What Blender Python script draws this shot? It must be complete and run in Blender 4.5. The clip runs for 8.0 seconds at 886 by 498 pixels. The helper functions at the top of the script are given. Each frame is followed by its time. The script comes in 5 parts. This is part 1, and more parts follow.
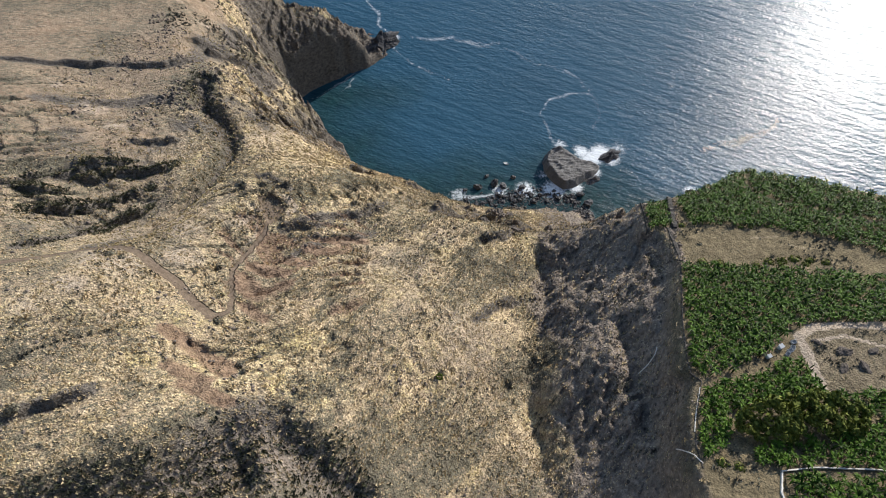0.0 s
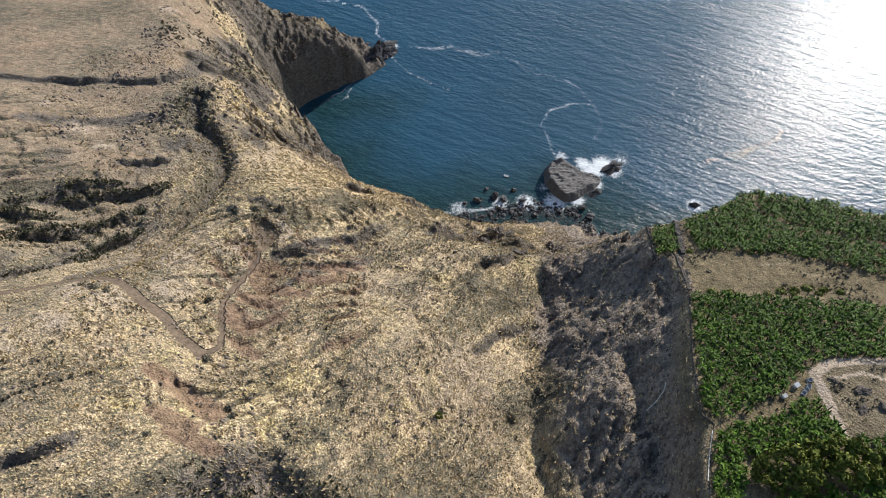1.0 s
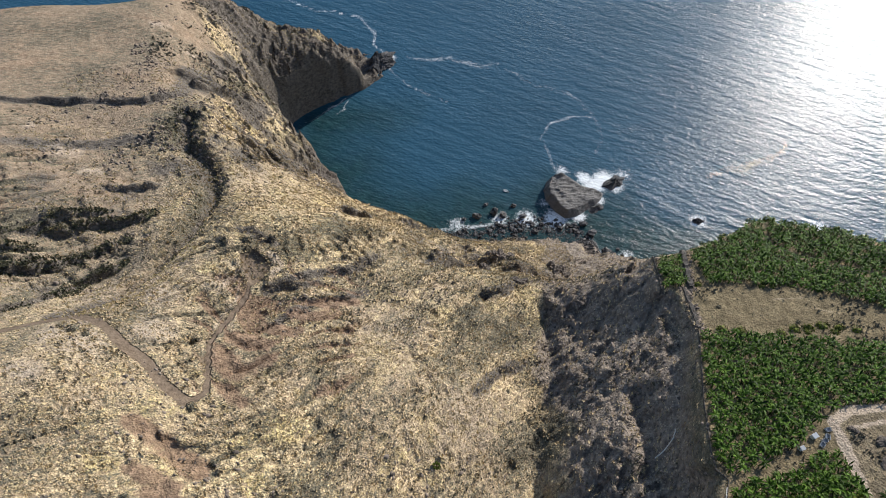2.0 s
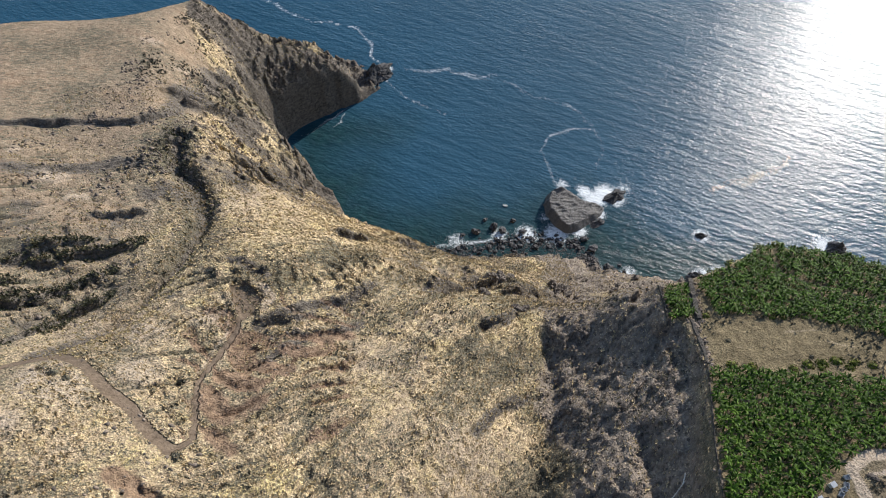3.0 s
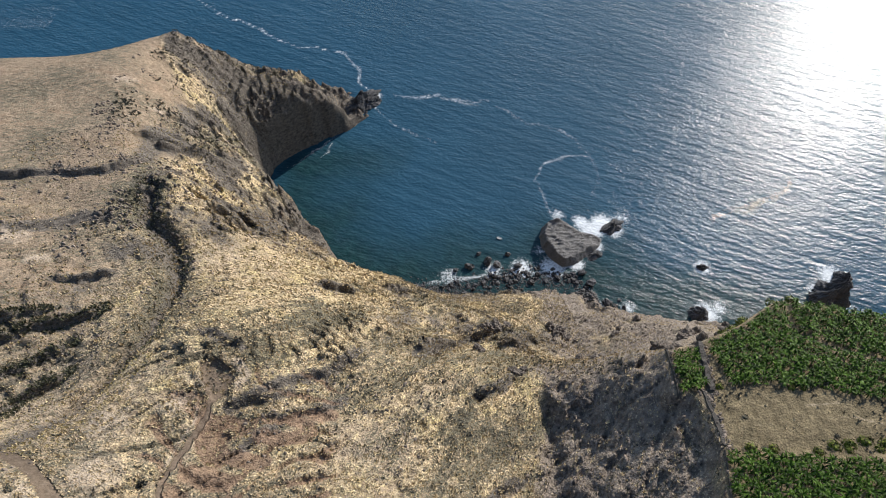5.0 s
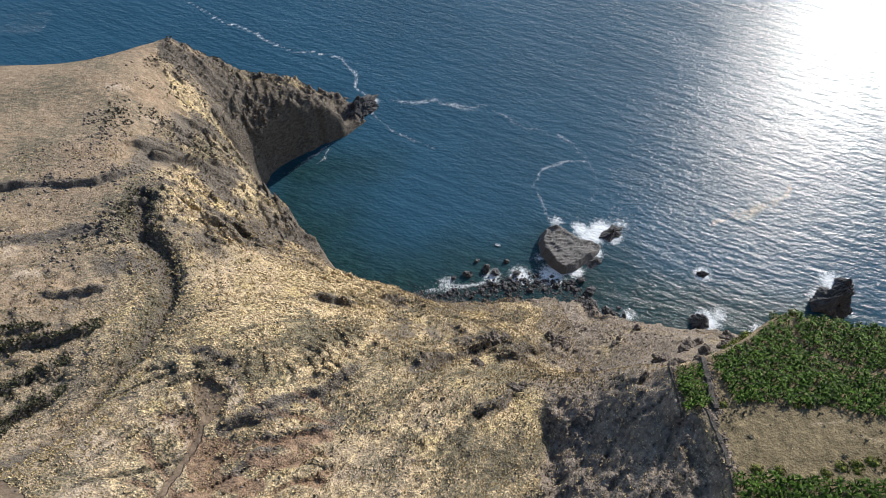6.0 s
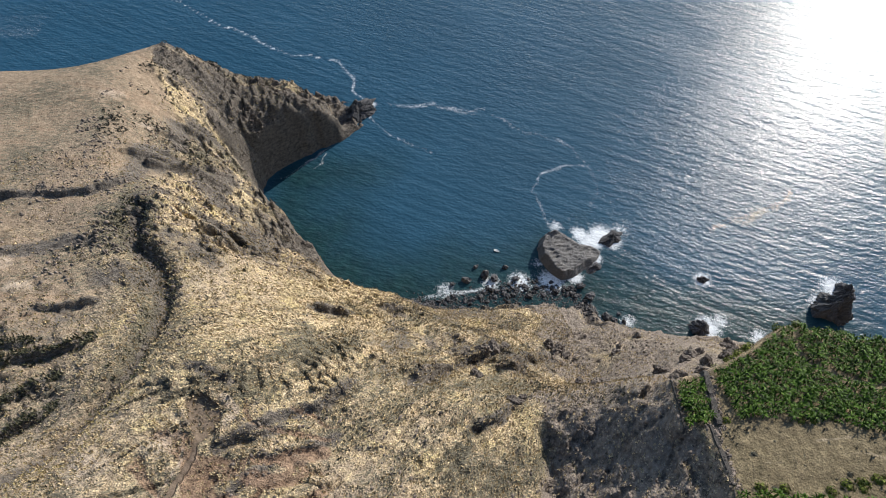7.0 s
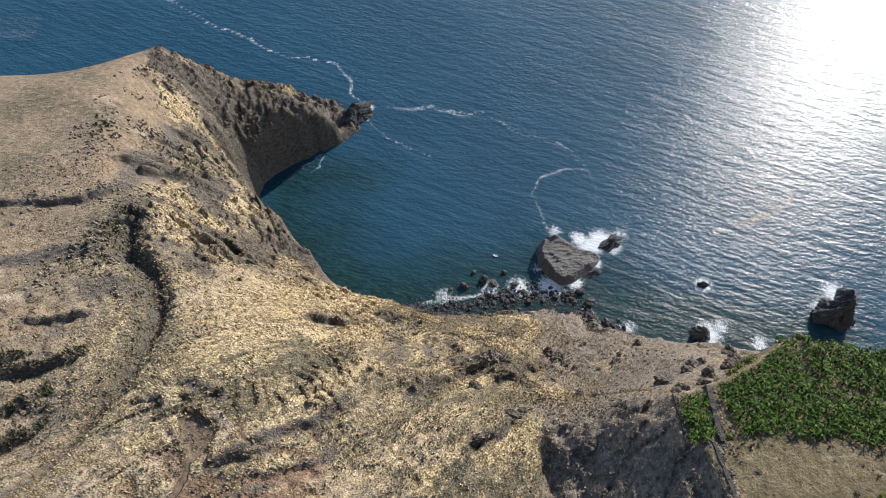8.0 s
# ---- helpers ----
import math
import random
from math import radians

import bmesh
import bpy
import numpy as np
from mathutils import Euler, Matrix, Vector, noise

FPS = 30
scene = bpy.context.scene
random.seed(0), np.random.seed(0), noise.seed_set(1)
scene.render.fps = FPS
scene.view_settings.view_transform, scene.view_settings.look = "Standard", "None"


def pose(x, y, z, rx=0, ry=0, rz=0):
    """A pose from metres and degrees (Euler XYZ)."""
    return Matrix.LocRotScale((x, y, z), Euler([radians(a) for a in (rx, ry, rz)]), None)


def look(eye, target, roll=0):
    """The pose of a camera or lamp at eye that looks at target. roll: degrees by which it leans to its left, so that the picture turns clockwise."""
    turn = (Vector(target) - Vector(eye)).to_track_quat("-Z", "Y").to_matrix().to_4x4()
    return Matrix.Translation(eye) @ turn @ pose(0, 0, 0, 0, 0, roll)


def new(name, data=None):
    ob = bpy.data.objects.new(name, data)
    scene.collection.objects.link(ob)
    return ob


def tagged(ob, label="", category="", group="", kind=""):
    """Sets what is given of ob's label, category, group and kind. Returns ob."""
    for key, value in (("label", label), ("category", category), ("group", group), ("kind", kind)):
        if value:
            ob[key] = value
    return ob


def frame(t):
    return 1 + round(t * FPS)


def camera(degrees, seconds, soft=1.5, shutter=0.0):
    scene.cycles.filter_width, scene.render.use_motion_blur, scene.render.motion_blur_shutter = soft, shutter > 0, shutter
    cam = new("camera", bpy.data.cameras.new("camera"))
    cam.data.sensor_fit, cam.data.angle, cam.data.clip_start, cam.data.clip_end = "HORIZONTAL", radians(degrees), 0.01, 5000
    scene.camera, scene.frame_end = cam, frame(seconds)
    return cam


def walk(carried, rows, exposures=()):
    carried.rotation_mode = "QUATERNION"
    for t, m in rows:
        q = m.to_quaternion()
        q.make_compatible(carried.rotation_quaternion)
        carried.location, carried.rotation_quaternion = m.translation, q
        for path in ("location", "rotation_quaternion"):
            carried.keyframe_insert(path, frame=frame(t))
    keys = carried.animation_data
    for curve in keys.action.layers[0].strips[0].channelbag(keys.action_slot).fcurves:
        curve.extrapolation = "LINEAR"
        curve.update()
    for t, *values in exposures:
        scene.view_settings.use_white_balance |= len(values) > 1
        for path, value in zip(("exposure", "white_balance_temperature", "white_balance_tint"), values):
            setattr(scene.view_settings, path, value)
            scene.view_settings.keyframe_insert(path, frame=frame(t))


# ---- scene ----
cam = camera(75.0, 8.0, soft=1.0)
# seconds, eye (x, y, z), heading, pitch, lean
PATH = [
    (0.0, 0.00, 0.00, 289.70, 0.000, -58.110, -0.082),
    (0.5, -0.01, 4.63, 288.97, -0.039, -57.862, -0.054),
    (1.0, 0.02, 9.79, 288.37, -0.112, -57.914, -0.081),
    (1.5, 0.19, 16.03, 287.61, -0.234, -57.848, 0.026),
    (3.0, 0.63, 31.21, 285.93, -0.508, -57.379, -0.039),
    (3.5, 1.03, 37.48, 285.21, -0.720, -57.301, 0.024),
    (4.0, 1.52, 42.66, 284.48, -1.013, -57.073, 0.039),
    (4.5, 2.00, 47.28, 283.97, -1.242, -56.716, -0.086),
    (5.0, 2.39, 51.42, 283.37, -1.466, -56.498, -0.117),
    (6.5, 2.79, 58.51, 282.69, -1.911, -56.443, -0.026),
    (7.0, 2.91, 60.74, 282.50, -2.057, -56.445, 0.053),
    (7.5, 3.08, 63.11, 282.35, -2.167, -56.524, 0.131),
    (8.0, 3.35, 65.47, 282.08, -2.248, -56.582, 0.156),
]
walk(cam, [(t, pose(x, y, z, 90 + pitch, 0, yaw) @ pose(0, 0, 0, 0, 0, lean)) for t, x, y, z, yaw, pitch, lean in PATH])

# world and light
SUN_AZ, SUN_EL = 42.0, 25.5          # degrees right of +y, degrees up
world = bpy.data.worlds.new("world")
scene.world = world
world.use_nodes = True
sky = world.node_tree.nodes.new("ShaderNodeTexSky")
sky.sky_type, sky.sun_disc = "NISHITA", False
sky.sun_elevation, sky.sun_rotation = radians(SUN_EL), radians(SUN_AZ)
sky.air_density, sky.dust_density, sky.ozone_density = 1.0, 0.4, 2.0
back = world.node_tree.nodes["Background"]
back.inputs["Strength"].default_value = 0.15
world.node_tree.links.new(sky.outputs[0], back.inputs["Color"])

sun = new("sun", bpy.data.lights.new("sun", "SUN"))
sun.data.energy, sun.data.angle, sun.data.color = 5.0, radians(0.55), (1.0, 0.95, 0.88)
toward_sun = Vector((math.sin(radians(SUN_AZ)) * math.cos(radians(SUN_EL)), math.cos(radians(SUN_AZ)) * math.cos(radians(SUN_EL)), math.sin(radians(SUN_EL))))
sun.matrix_world = look(Vector((60, 60, 900)) + toward_sun * 100, (60, 60, 900))
scene.view_settings.exposure = 0.36


# ---- shapes of the land ----
def lattice(ix, iy, seed):
    h = (ix.astype(np.int64) * 374761393 + iy.astype(np.int64) * 668265263 + seed * 974634777) & 0xFFFFFFFF
    h = ((h ^ (h >> 13)) * 1274126177) & 0xFFFFFFFF
    return ((h ^ (h >> 16)) & 0xFFFFFF) / float(0xFFFFFF)


def grain(x, y, size, seed=0):
    """Smooth value noise from -1 to 1, with cells of that many metres."""
    u, v = x / size, y / size
    i, j = np.floor(u), np.floor(v)
    f, g = u - i, v - j
    f, g = f * f * (3 - 2 * f), g * g * (3 - 2 * g)
    a, b, c, d = lattice(i, j, seed), lattice(i + 1, j, seed), lattice(i, j + 1, seed), lattice(i + 1, j + 1, seed)
    return 2 * ((a * (1 - f) + b * f) * (1 - g) + (c * (1 - f) + d * f) * g) - 1


def layered(x, y, size, octaves, seed=0, fall=0.5):
    total, amp, norm = 0, 1.0, 0
    for k in range(octaves):
        ca, sa = math.cos(0.7 * k + seed), math.sin(0.7 * k + seed)
        total = total + amp * grain(ca * x - sa * y, sa * x + ca * y, size / 2 ** k, seed + 11 * k)
        norm += amp
        amp *= fall
    return total / norm


def smooth(e0, e1, v):
    u = np.clip((v - e0) / (e1 - e0), 0, 1)
    return u * u * (3 - 2 * u)


def curve(line, n=6):
    """A rounded line through the given points."""
    p = [line[0]] + list(line) + [line[-1]]
    out = []
    for k in range(1, len(p) - 2):
        a, b, c, d = (np.array(q[:2], float) for q in p[k - 1:k + 3])
        for u in np.arange(n) / n:
            out.append(tuple(0.5 * (2 * b + (c - a) * u + (2 * a - 5 * b + 4 * c - d) * u ** 2 + (3 * b - a - 3 * c + d) * u ** 3)))
    return out + [tuple(line[-1][:2])]


def along(x, y, line):
    """Distance from a polyline, which side of it (left positive), and how far along it (0 to 1)."""
    best, side, far = np.full(x.shape, 1e9), np.zeros(x.shape), np.zeros(x.shape)
    n = len(line) - 1
    for k in range(n):
        (ax, ay), (bx, by) = line[k][:2], line[k + 1][:2]
        dx, dy = bx - ax, by - ay
        u = np.clip(((x - ax) * dx + (y - ay) * dy) / (dx * dx + dy * dy), 0, 1)
        d = np.hypot(x - ax - u * dx, y - ay - u * dy)
        near = d < best
        best = np.where(near, d, best)
        side = np.where(near, np.sign(dx * (y - ay) - dy * (x - ax)), side)
        far = np.where(near, (k + u) / n, far)
    return best, side, far


def along_near(x, y, line, reach=28):
    """The same as along(), but only within reach of the line; places farther off are told as very far."""
    xs, ys = [p[0] for p in line], [p[1] for p in line]
    near = (x > min(xs) - reach) & (x < max(xs) + reach) & (y > min(ys) - reach) & (y < max(ys) + reach)
    best, side, far = np.full(x.shape, 1e4), np.zeros(x.shape), np.zeros(x.shape)
    if near.any():
        best[near], side[near], far[near] = along(x[near], y[near], line)
    return best, side, far


def inside(x, y, ring):
    hit = np.zeros(x.shape, bool)
    for k in range(len(ring)):
        (ax, ay), (bx, by) = ring[k], ring[k - 1]
        cross = ((ay > y) != (by > y)) & (x < (bx - ax) * (y - ay) / ((by - ay) or 1e-9) + ax)
        hit ^= cross
    return hit


def inner(x, y, ring):
    """Metres inside a closed outline (negative outside)."""
    d = along_near(x, y, list(ring) + [ring[0]])[0]
    return np.where(inside(x, y, ring), d, -d)


# spot heights of each landform: x, y, z
MESA = [(-150, -20, 200), (-200, 20, 190), (-150, 60, 177), (-260, 120, 150), (-154, 156, 142), (-123, 167, 128), (-140, 187, 128),
        (-260, 200, 132), (-115, 229, 113), (-144, 237, 116), (-127, 274, 101), (-260, 290, 91), (-205, 296, 95), (-163, 302, 93), (-205, 335, 48), (-260, 335, 50)]
HEADLAND = [(-132, 322, 88), (-118, 299, 76), (-112, 316, 62), (-106, 303, 46), (-105, 331, 54), (-96, 322, 43), (-90, 328, 44), (-94, 352, 38), (-79, 339, 41), (-66, 345, 27), (-80, 362, 19), (-84, 348, 40), (-101, 300, 41),
            (-160, 342, 48), (-120, 350, 47), (-57, 352, 9), (-50, 366, 4), (-84, 223, 80), (-84, 187, 110), (-74, 210, 70), (-90, 206, 101)]
HILLSIDE = [(-60, -20, 196), (0, -20, 172), (-53, 33, 172), (-1, 33, 144), (-83, 36, 175), (-28, 39, 160), (-1, 50, 145), (-54, 60, 157),
            (-12, 65, 149), (-83, 69, 167), (-35, 75, 151), (-50, 87, 145), (-12, 88, 139), (12, 90, 128), (-66, 100, 147), (-101, 105, 136),
            (-28, 108, 132), (19, 110, 122), (11.5, 71.8, 134), (4, 130, 106), (-58, 124, 141), (-118, 125, 138), (-18, 136, 114), (-77, 141, 127), (-106, 144, 132)]
SHORE_SLOPE = [(40, 152, 61), (2, 160, 70), (6, 145, 80), (21, 160, 66), (-40, 169, 87), (64, 172, 31), (-14, 192, 44), (0, 207, 6), (75, 207, 2),
               (45, 208, 2), (60, 142, 58), (100, 148, 75), (130, 165, 39)]
RAVINE = [(30, -20, 152), (62, -20, 178), (64, 33, 164), (24, 44, 129), (47, 57, 139), (62, 68, 144), (27, 72, 123), (47, 79, 132),
          (61, 94, 134), (40, 97, 118), (62, 116, 128)]
SPOTS = np.array(MESA + HEADLAND + HILLSIDE + SHORE_SLOPE + RAVINE, float)
# the waterline, land to the south of it
COAST = [(-700, 330), (-300, 350), (-205, 355), (-150, 366), (-120, 374), (-95, 378), (-67, 377), (-50, 374), (-34, 371), (-38, 357),
         (-48, 345), (-57, 337), (-69, 331), (-82, 323), (-93, 313), (-101, 304), (-103, 293), (-98, 281), (-90, 270), (-77, 255), (-64, 241), (-47, 226), (-29, 217),
         (-14, 213), (14, 217), (33, 219), (59, 220), (78, 217), (89, 209), (93, 198), (106, 192), (126, 187), (145, 185), (161, 180),
         (185, 172), (230, 165), (300, 150), (700, 120)]
# the planted terraces
TERRACE = [(53, -60), (52, 26), (55, 36), (60, 45), (58, 49), (62, 64), (69, 85), (70, 100), (64, 101), (66, 114), (75, 116), (90, 122),
           (105, 132), (111, 133), (133, 123), (200, 95), (330, 60), (330, -60)]


def bend(r):
    return np.where(r > 0, r * r * np.log(np.maximum(r, 1e-9)), 0)


def spread(spots, stiff=0.0005):
    """Weights of a smooth sheet through the spot heights."""
    n = len(spots)
    m = np.zeros((n + 3, n + 3))
    m[:n, :n] = bend(np.hypot(spots[:, None, 0] - spots[None, :, 0], spots[:, None, 1] - spots[None, :, 1]) / 100) + stiff * np.eye(n)
    m[:n, n:] = np.c_[np.ones(n), spots[:, :2] / 100]
    m[n:, :n] = m[:n, n:].T
    return np.linalg.solve(m, np.r_[spots[:, 2], 0, 0, 0])


WEIGHTS = spread(SPOTS)


def hill(x, y):
    z = WEIGHTS[-3] + WEIGHTS[-2] * x / 100 + WEIGHTS[-1] * y / 100
    for (sx, sy, _), w in zip(SPOTS, WEIGHTS):
        z = z + w * bend(np.hypot(x - sx, y - sy) / 100)
    return z


def terrace_level(x, y):
    return 174.0 + 0.0285 * x - 0.362 * y


GULLY = [(-103, 196), (-101, 187), (-98, 175), (-88, 165), (-82, 151), (-80, 137), (-79, 122), (-83, 113), (-87, 105), (-91, 97), (-99, 86)]
LEDGES = [  # rock steps: line, drop, width
    ([(-123, 121), (-117, 123), (-111, 126), (-104, 128), (-96, 133)], 4.6, 1.0),
    ([(-178, 183), (-158, 186), (-143, 190), (-130, 192), (-117, 195), (-107, 206)], 2.8, 1.0),
    ([(-134, 117), (-126, 121), (-121, 125), (-115, 129), (-107, 132)], 3.0, 1.0),
    ([(-127, 103), (-119, 107), (-113, 112), (-107, 117), (-100, 122)], 3.2, 1.0),
    ([(-118, 85), (-111, 92), (-108, 99), (-103, 107), (-97, 112)], 2.8, 1.0),
    ([(-150, 112), (-140, 114), (-131, 112), (-124, 113)], 2.8, 1.0),
    ([(-112, 143), (-104, 144), (-97, 147)], 2.6, 1.2),
    ([(-60, 121), (-54, 117), (-50, 116)], 1.6, 1.2),
    ([(-100, 24), (-84, 33), (-72, 38)], 2.5, 1.4),
    ([(-150, 160), (-135, 163), (-118, 170), (-108, 172)], 2.0, 2.5),
    ([(-109, 207), (-112, 222), (-107, 241), (-114, 262)], 2.5, 3.0),
    ([(-3, 123), (1, 130), (6, 136), (16, 144), (27, 151)], 8.0, 1.6),
    ([(34, 138), (36, 144), (40, 153), (46, 156)], 8.0, 1.6),
    ([(-41, 158), (-36, 159), (-29, 161)], 5.0, 1.4),
    ([(-18, 173), (-9, 180)], 4.0, 1.4),
    ([(58, 112), (62, 115), (66, 121)], 4.0, 1.4),
    ([(-49, 99), (-44, 102), (-36, 104)], 2.6, 1.1),
    ([(-48, 100), (-40, 106), (-28, 111), (-20, 121)], 2.0, 1.6),
    ([(12, 107), (20, 109), (26, 116)], 3.5, 1.2),
    ([(10, 72), (17, 80), (25, 84)], 2.4, 1.2),
    ([(-45, 87), (-36, 97), (-22, 103)], 1.8, 1.4),
]
CLEFTS = [  # narrow gullies: line, depth, half width
    (GULLY, 5.5, 3.4),
    ([(53, 76), (52, 60), (51, 49), (52, 39), (53, 28)], 4.5, 3.0),
    ([(31, 116), (34, 101), (33, 79), (28, 66), (25, 50), (26, 36), (26, 10)], 3.0, 3.0),
    ([(-110, -4), (-90, 6), (-70, 13), (-55, 17), (-44, 23), (-36, 27)], 10.0, 8.0),
    ([(-42, 36), (-31, 27), (-20, 19), (-10, 8)], 6.0, 5.0),
    ([(-65, 56), (-57, 51), (-50, 48)], 1.6, 1.8),
    ([(15, 52), (22, 55), (26, 58)], 1.8, 1.5),
]


TRACKS = [  # cart tracks on the hillside: line, half width
    ([(-150, 62), (-122, 73), (-109, 79), (-103, 83), (-93, 86), (-82, 81), (-74, 75), (-68, 71), (-63, 66), (-58, 62.5)], 1.25),
    ([(-59, 62), (-55, 65), (-56, 72), (-58, 80), (-56, 88), (-54, 96), (-53, 102)], 0.85),
]
PIT = [(-58.5, 110), (-55, 112.5), (-49.5, 108), (-50.5, 103), (-53, 100.5), (-55, 102), (-56.5, 105)]     # a dug-out hollow at the end of the track


MESA_EDGE = [(-165, 400), (-142, 335), (-135, 313), (-129, 295), (-121, 279), (-112, 265), (-105, 250), (-100, 228), (-98, 213), (-101, 200), (-108, 184)]


def on_mesa(x, y):
    """Metres west of the mesa's rocky rim, negative on the cliffs east of it."""
    d, side, far = along(x, y, MESA_EDGE)
    return -d * side


def rock_noise(x, y):
    r = 1 - np.abs(layered(x, y, 14, 5, 3))
    return r * r


def creases(x, y):
    """Long thin clefts between the beds: along the gully's heading in the west, down the fall of the slope in the east (0 to 1)."""
    east = smooth(-52, -20, x + 8 * grain(x, y, 24, 151))
    out = 0
    for turn, size, stretch, weight, seed in ((31, 5.0, 0.13, 1 - east, 152), (50, 4.2, 0.2, east, 153)):
        c, n = math.cos(radians(turn)), math.sin(radians(turn))
        across, lengthways = c * y - n * x, c * x + n * y
        out = out + weight * smooth(0.90, 0.985, 1 - np.abs(layered(across + 1.2 * grain(x, y, 9, 154), stretch * lengthways, size, 3, seed, 0.55)))
    calm = smooth(0, 4, on_mesa(x, y)) * smooth(160, 180, y)
    return out * (1 - 0.85 * calm) * np.clip(0.55 + 0.9 * grain(x, y, 21, 155), 0, 1)


def terracettes(x, y, base):
    """Low steps trodden along the slope below the track (0 to 1)."""
    w = grain(x, y, 16, 156)
    where = smooth(-68, -58, x + 4 * w) * smooth(-14, -28, x + 5 * w) * smooth(58, 68, y) * smooth(118, 104, y)
    phase = np.sin((base + 0.25 * x + 2.4 * w + 1.0 * grain(x, y, 6, 157)) * 2.4)
    return where * smooth(0.1, 0.9, phase)


def land(x, y):
    """Height of the bare ground."""
    base = hill(x, y)
    wob = layered(x, y, 18, 3, 21)
    # erosion: fine ribs running down the slope, and stony hummocks
    ribs = 1 - np.abs(layered(0.78 * x - 0.62 * y, 0.16 * (0.62 * x + 0.78 * y), 4.0, 4, 5))
    lump = layered(x, y, 9, 5, 8, 0.62)
    rough = 1 - np.abs(layered(x + 0.5 * wob, 0.75 * y, 3.4, 3, 13, 0.6))
    steep = smooth(125, 150, y) * smooth(-70, -40, x)
    calm = 1 - 0.7 * smooth(-96, -112, x) * smooth(112, 140, y)          # the mesa is smoother
    z = base + 1.3 * (rough - 0.6) * (0.35 + 0.6 * smooth(-110, -60, x) + 0.6 * smooth(-40, -10, x)) * calm + 1.0 * lump * (0.7 + 0.9 * steep) * calm + 1.5 * (ribs - 0.6) * (0.15 + 0.9 * smooth(-60, -20, x + 8 * wob))
    # beds of rock that stand out as broken steps along the slope
    left = smooth(-78, -95, x + 6 * wob) * smooth(80, 95, y) * smooth(160, 146, y)
    crown = smooth(4, -5, on_mesa(x, y) + 4 * wob) * smooth(-60, -74, x) * smooth(165, 195, y + 8 * wob)
    foot = smooth(-45, -25, x) * smooth(112, 128, y - 0.15 * x + 5 * wob) * (1 - 0.75 * smooth(45, 65, x))
    foot = np.maximum(foot, 0.8 * smooth(-90, -74, x) * smooth(-28, -42, x) * smooth(172, 188, y + 5 * wob))
    gorge = smooth(30, 38, x) * smooth(124, 112, y)
    for size, period, amount in ((14, 7.0, 1.0 * left + 4.0 * crown + 2.2 * foot + 1.4 * gorge), (7, 2.6, 0.9 * left + 2.0 * crown + 1.3 * foot + 0.9 * gorge + 1.0 * smooth(-72, -58, x) * smooth(105, 92, x + y) * smooth(38, 50, y) + 0.35)):
        u = (base + 2.2 * period * layered(x, y, 1.6 * size, 5, 60 + size, 0.6)) / period
        u = u - np.floor(u)
        z = z - amount * (smooth(0.40, 0.50, u) - u) * np.clip(0.25 + 1.5 * grain(x, y, 13, 91 + size), 0, 1.4)      # scarps look uphill
    jitter = 0.7 * layered(x, y, 4.0, 3, 35, 0.6)
    sway = 2.6 * layered(x, y, 9, 4, 33)
    for line, drop, width in LEDGES:
        d, side, far = along_near(x + 1.6 * wob + jitter, y + 0.6 * sway - jitter, line)
        ends = smooth(0, 0.12, far) * smooth(1, 0.88, far)
        face = smooth(-width / 2, width / 2, d * side)          # left of the line is the higher side
        fade = np.exp(-(d / (drop * np.where(side > 0, 2.4, 1.1))) ** 2)
        z = z + drop * (face - 0.5) * fade * ends * np.clip(0.85 + 0.9 * layered(x, y, 8, 2, 37) + 0.4 * lump, 0.25, 1.2)
    for (mx, my), r, up in ((( 40, 57), 9, 4.0), ((34, 47), 6, 2.0), ((41, 112), 7, 2.5)):
        z = z + up * np.exp(-(np.hypot(x - mx, y - my) / r) ** 2)
    cliff_top = smooth(3, -4, on_mesa(x, y) + 3 * wob) * smooth(290, 305, y)
    knobs = 1 - np.abs(layered(x, 1.3 * y, 8, 5, 15, 0.65))
    z = z + (2.6 * lump + 2.6 * (rock_noise(x, y) - 0.6) + 2.6 * (rough - 0.6) + 6.0 * (knobs - 0.75)) * np.maximum(crown, cliff_top)
    flutes = 1 - np.abs(layered(0.25 * x + 0.1 * y, 0.9 * y - 0.4 * x, 9, 4, 77, 0.6))
    z = z - 5.0 * smooth(0.62, 0.95, flutes) * smooth(-122, -110, x + 4 * wob) * smooth(200, 222, y)
    for line, depth, half in CLEFTS:
        d, side, far = along_near(x + 1.5 * wob + jitter, y + jitter, line)
        ends = smooth(0, 0.15, far) * smooth(1, 0.85, far)
        z = z - depth * np.exp(-(d / half) ** 2) * ends
    z = z - 1.5 * creases(x, y) - 0.9 * terracettes(x, y, base)
    # strata that run along the gully, and the graded track
    near = (x < -55) & (x > -150) & (y > 70) & (y < 175)
    xs, ys = x[near], y[near]
    dg, sg, fg = along(xs, ys, GULLY)
    strata = 1 - np.abs(layered(1.0 * dg * sg, 16 * fg, 4.5, 4, 19, 0.6))
    z[near] += 1.6 * (strata - 0.65) * smooth(28, 14, dg) * smooth(70, 82, ys)
    for line, half in TRACKS:
        near = (x < -45) & (x > -160) & (y > 55) & (y < 110)
        d = along_near(x[near] + 0.4 * wob[near], y[near], curve(line, 2), 12)[0]
        graded = smooth(half + 1.8, half * 0.5, d)
        z[near] += graded * (0.85 * (base[near] - z[near]) - 0.15)
    dug = smooth(-0.6, 0.8, inner(x, y, PIT))
    z = z + dug * (0.9 * (base - z) - 1.4)
    # terraces: level ground behind a bank
    t = inner(x, y, TERRACE)
    level = terrace_level(x, y) + 0.25 * lump
    z = np.where(x > 40, z + (level - z) * smooth(-3.5, 0.2, t + 0.8 * wob), z)
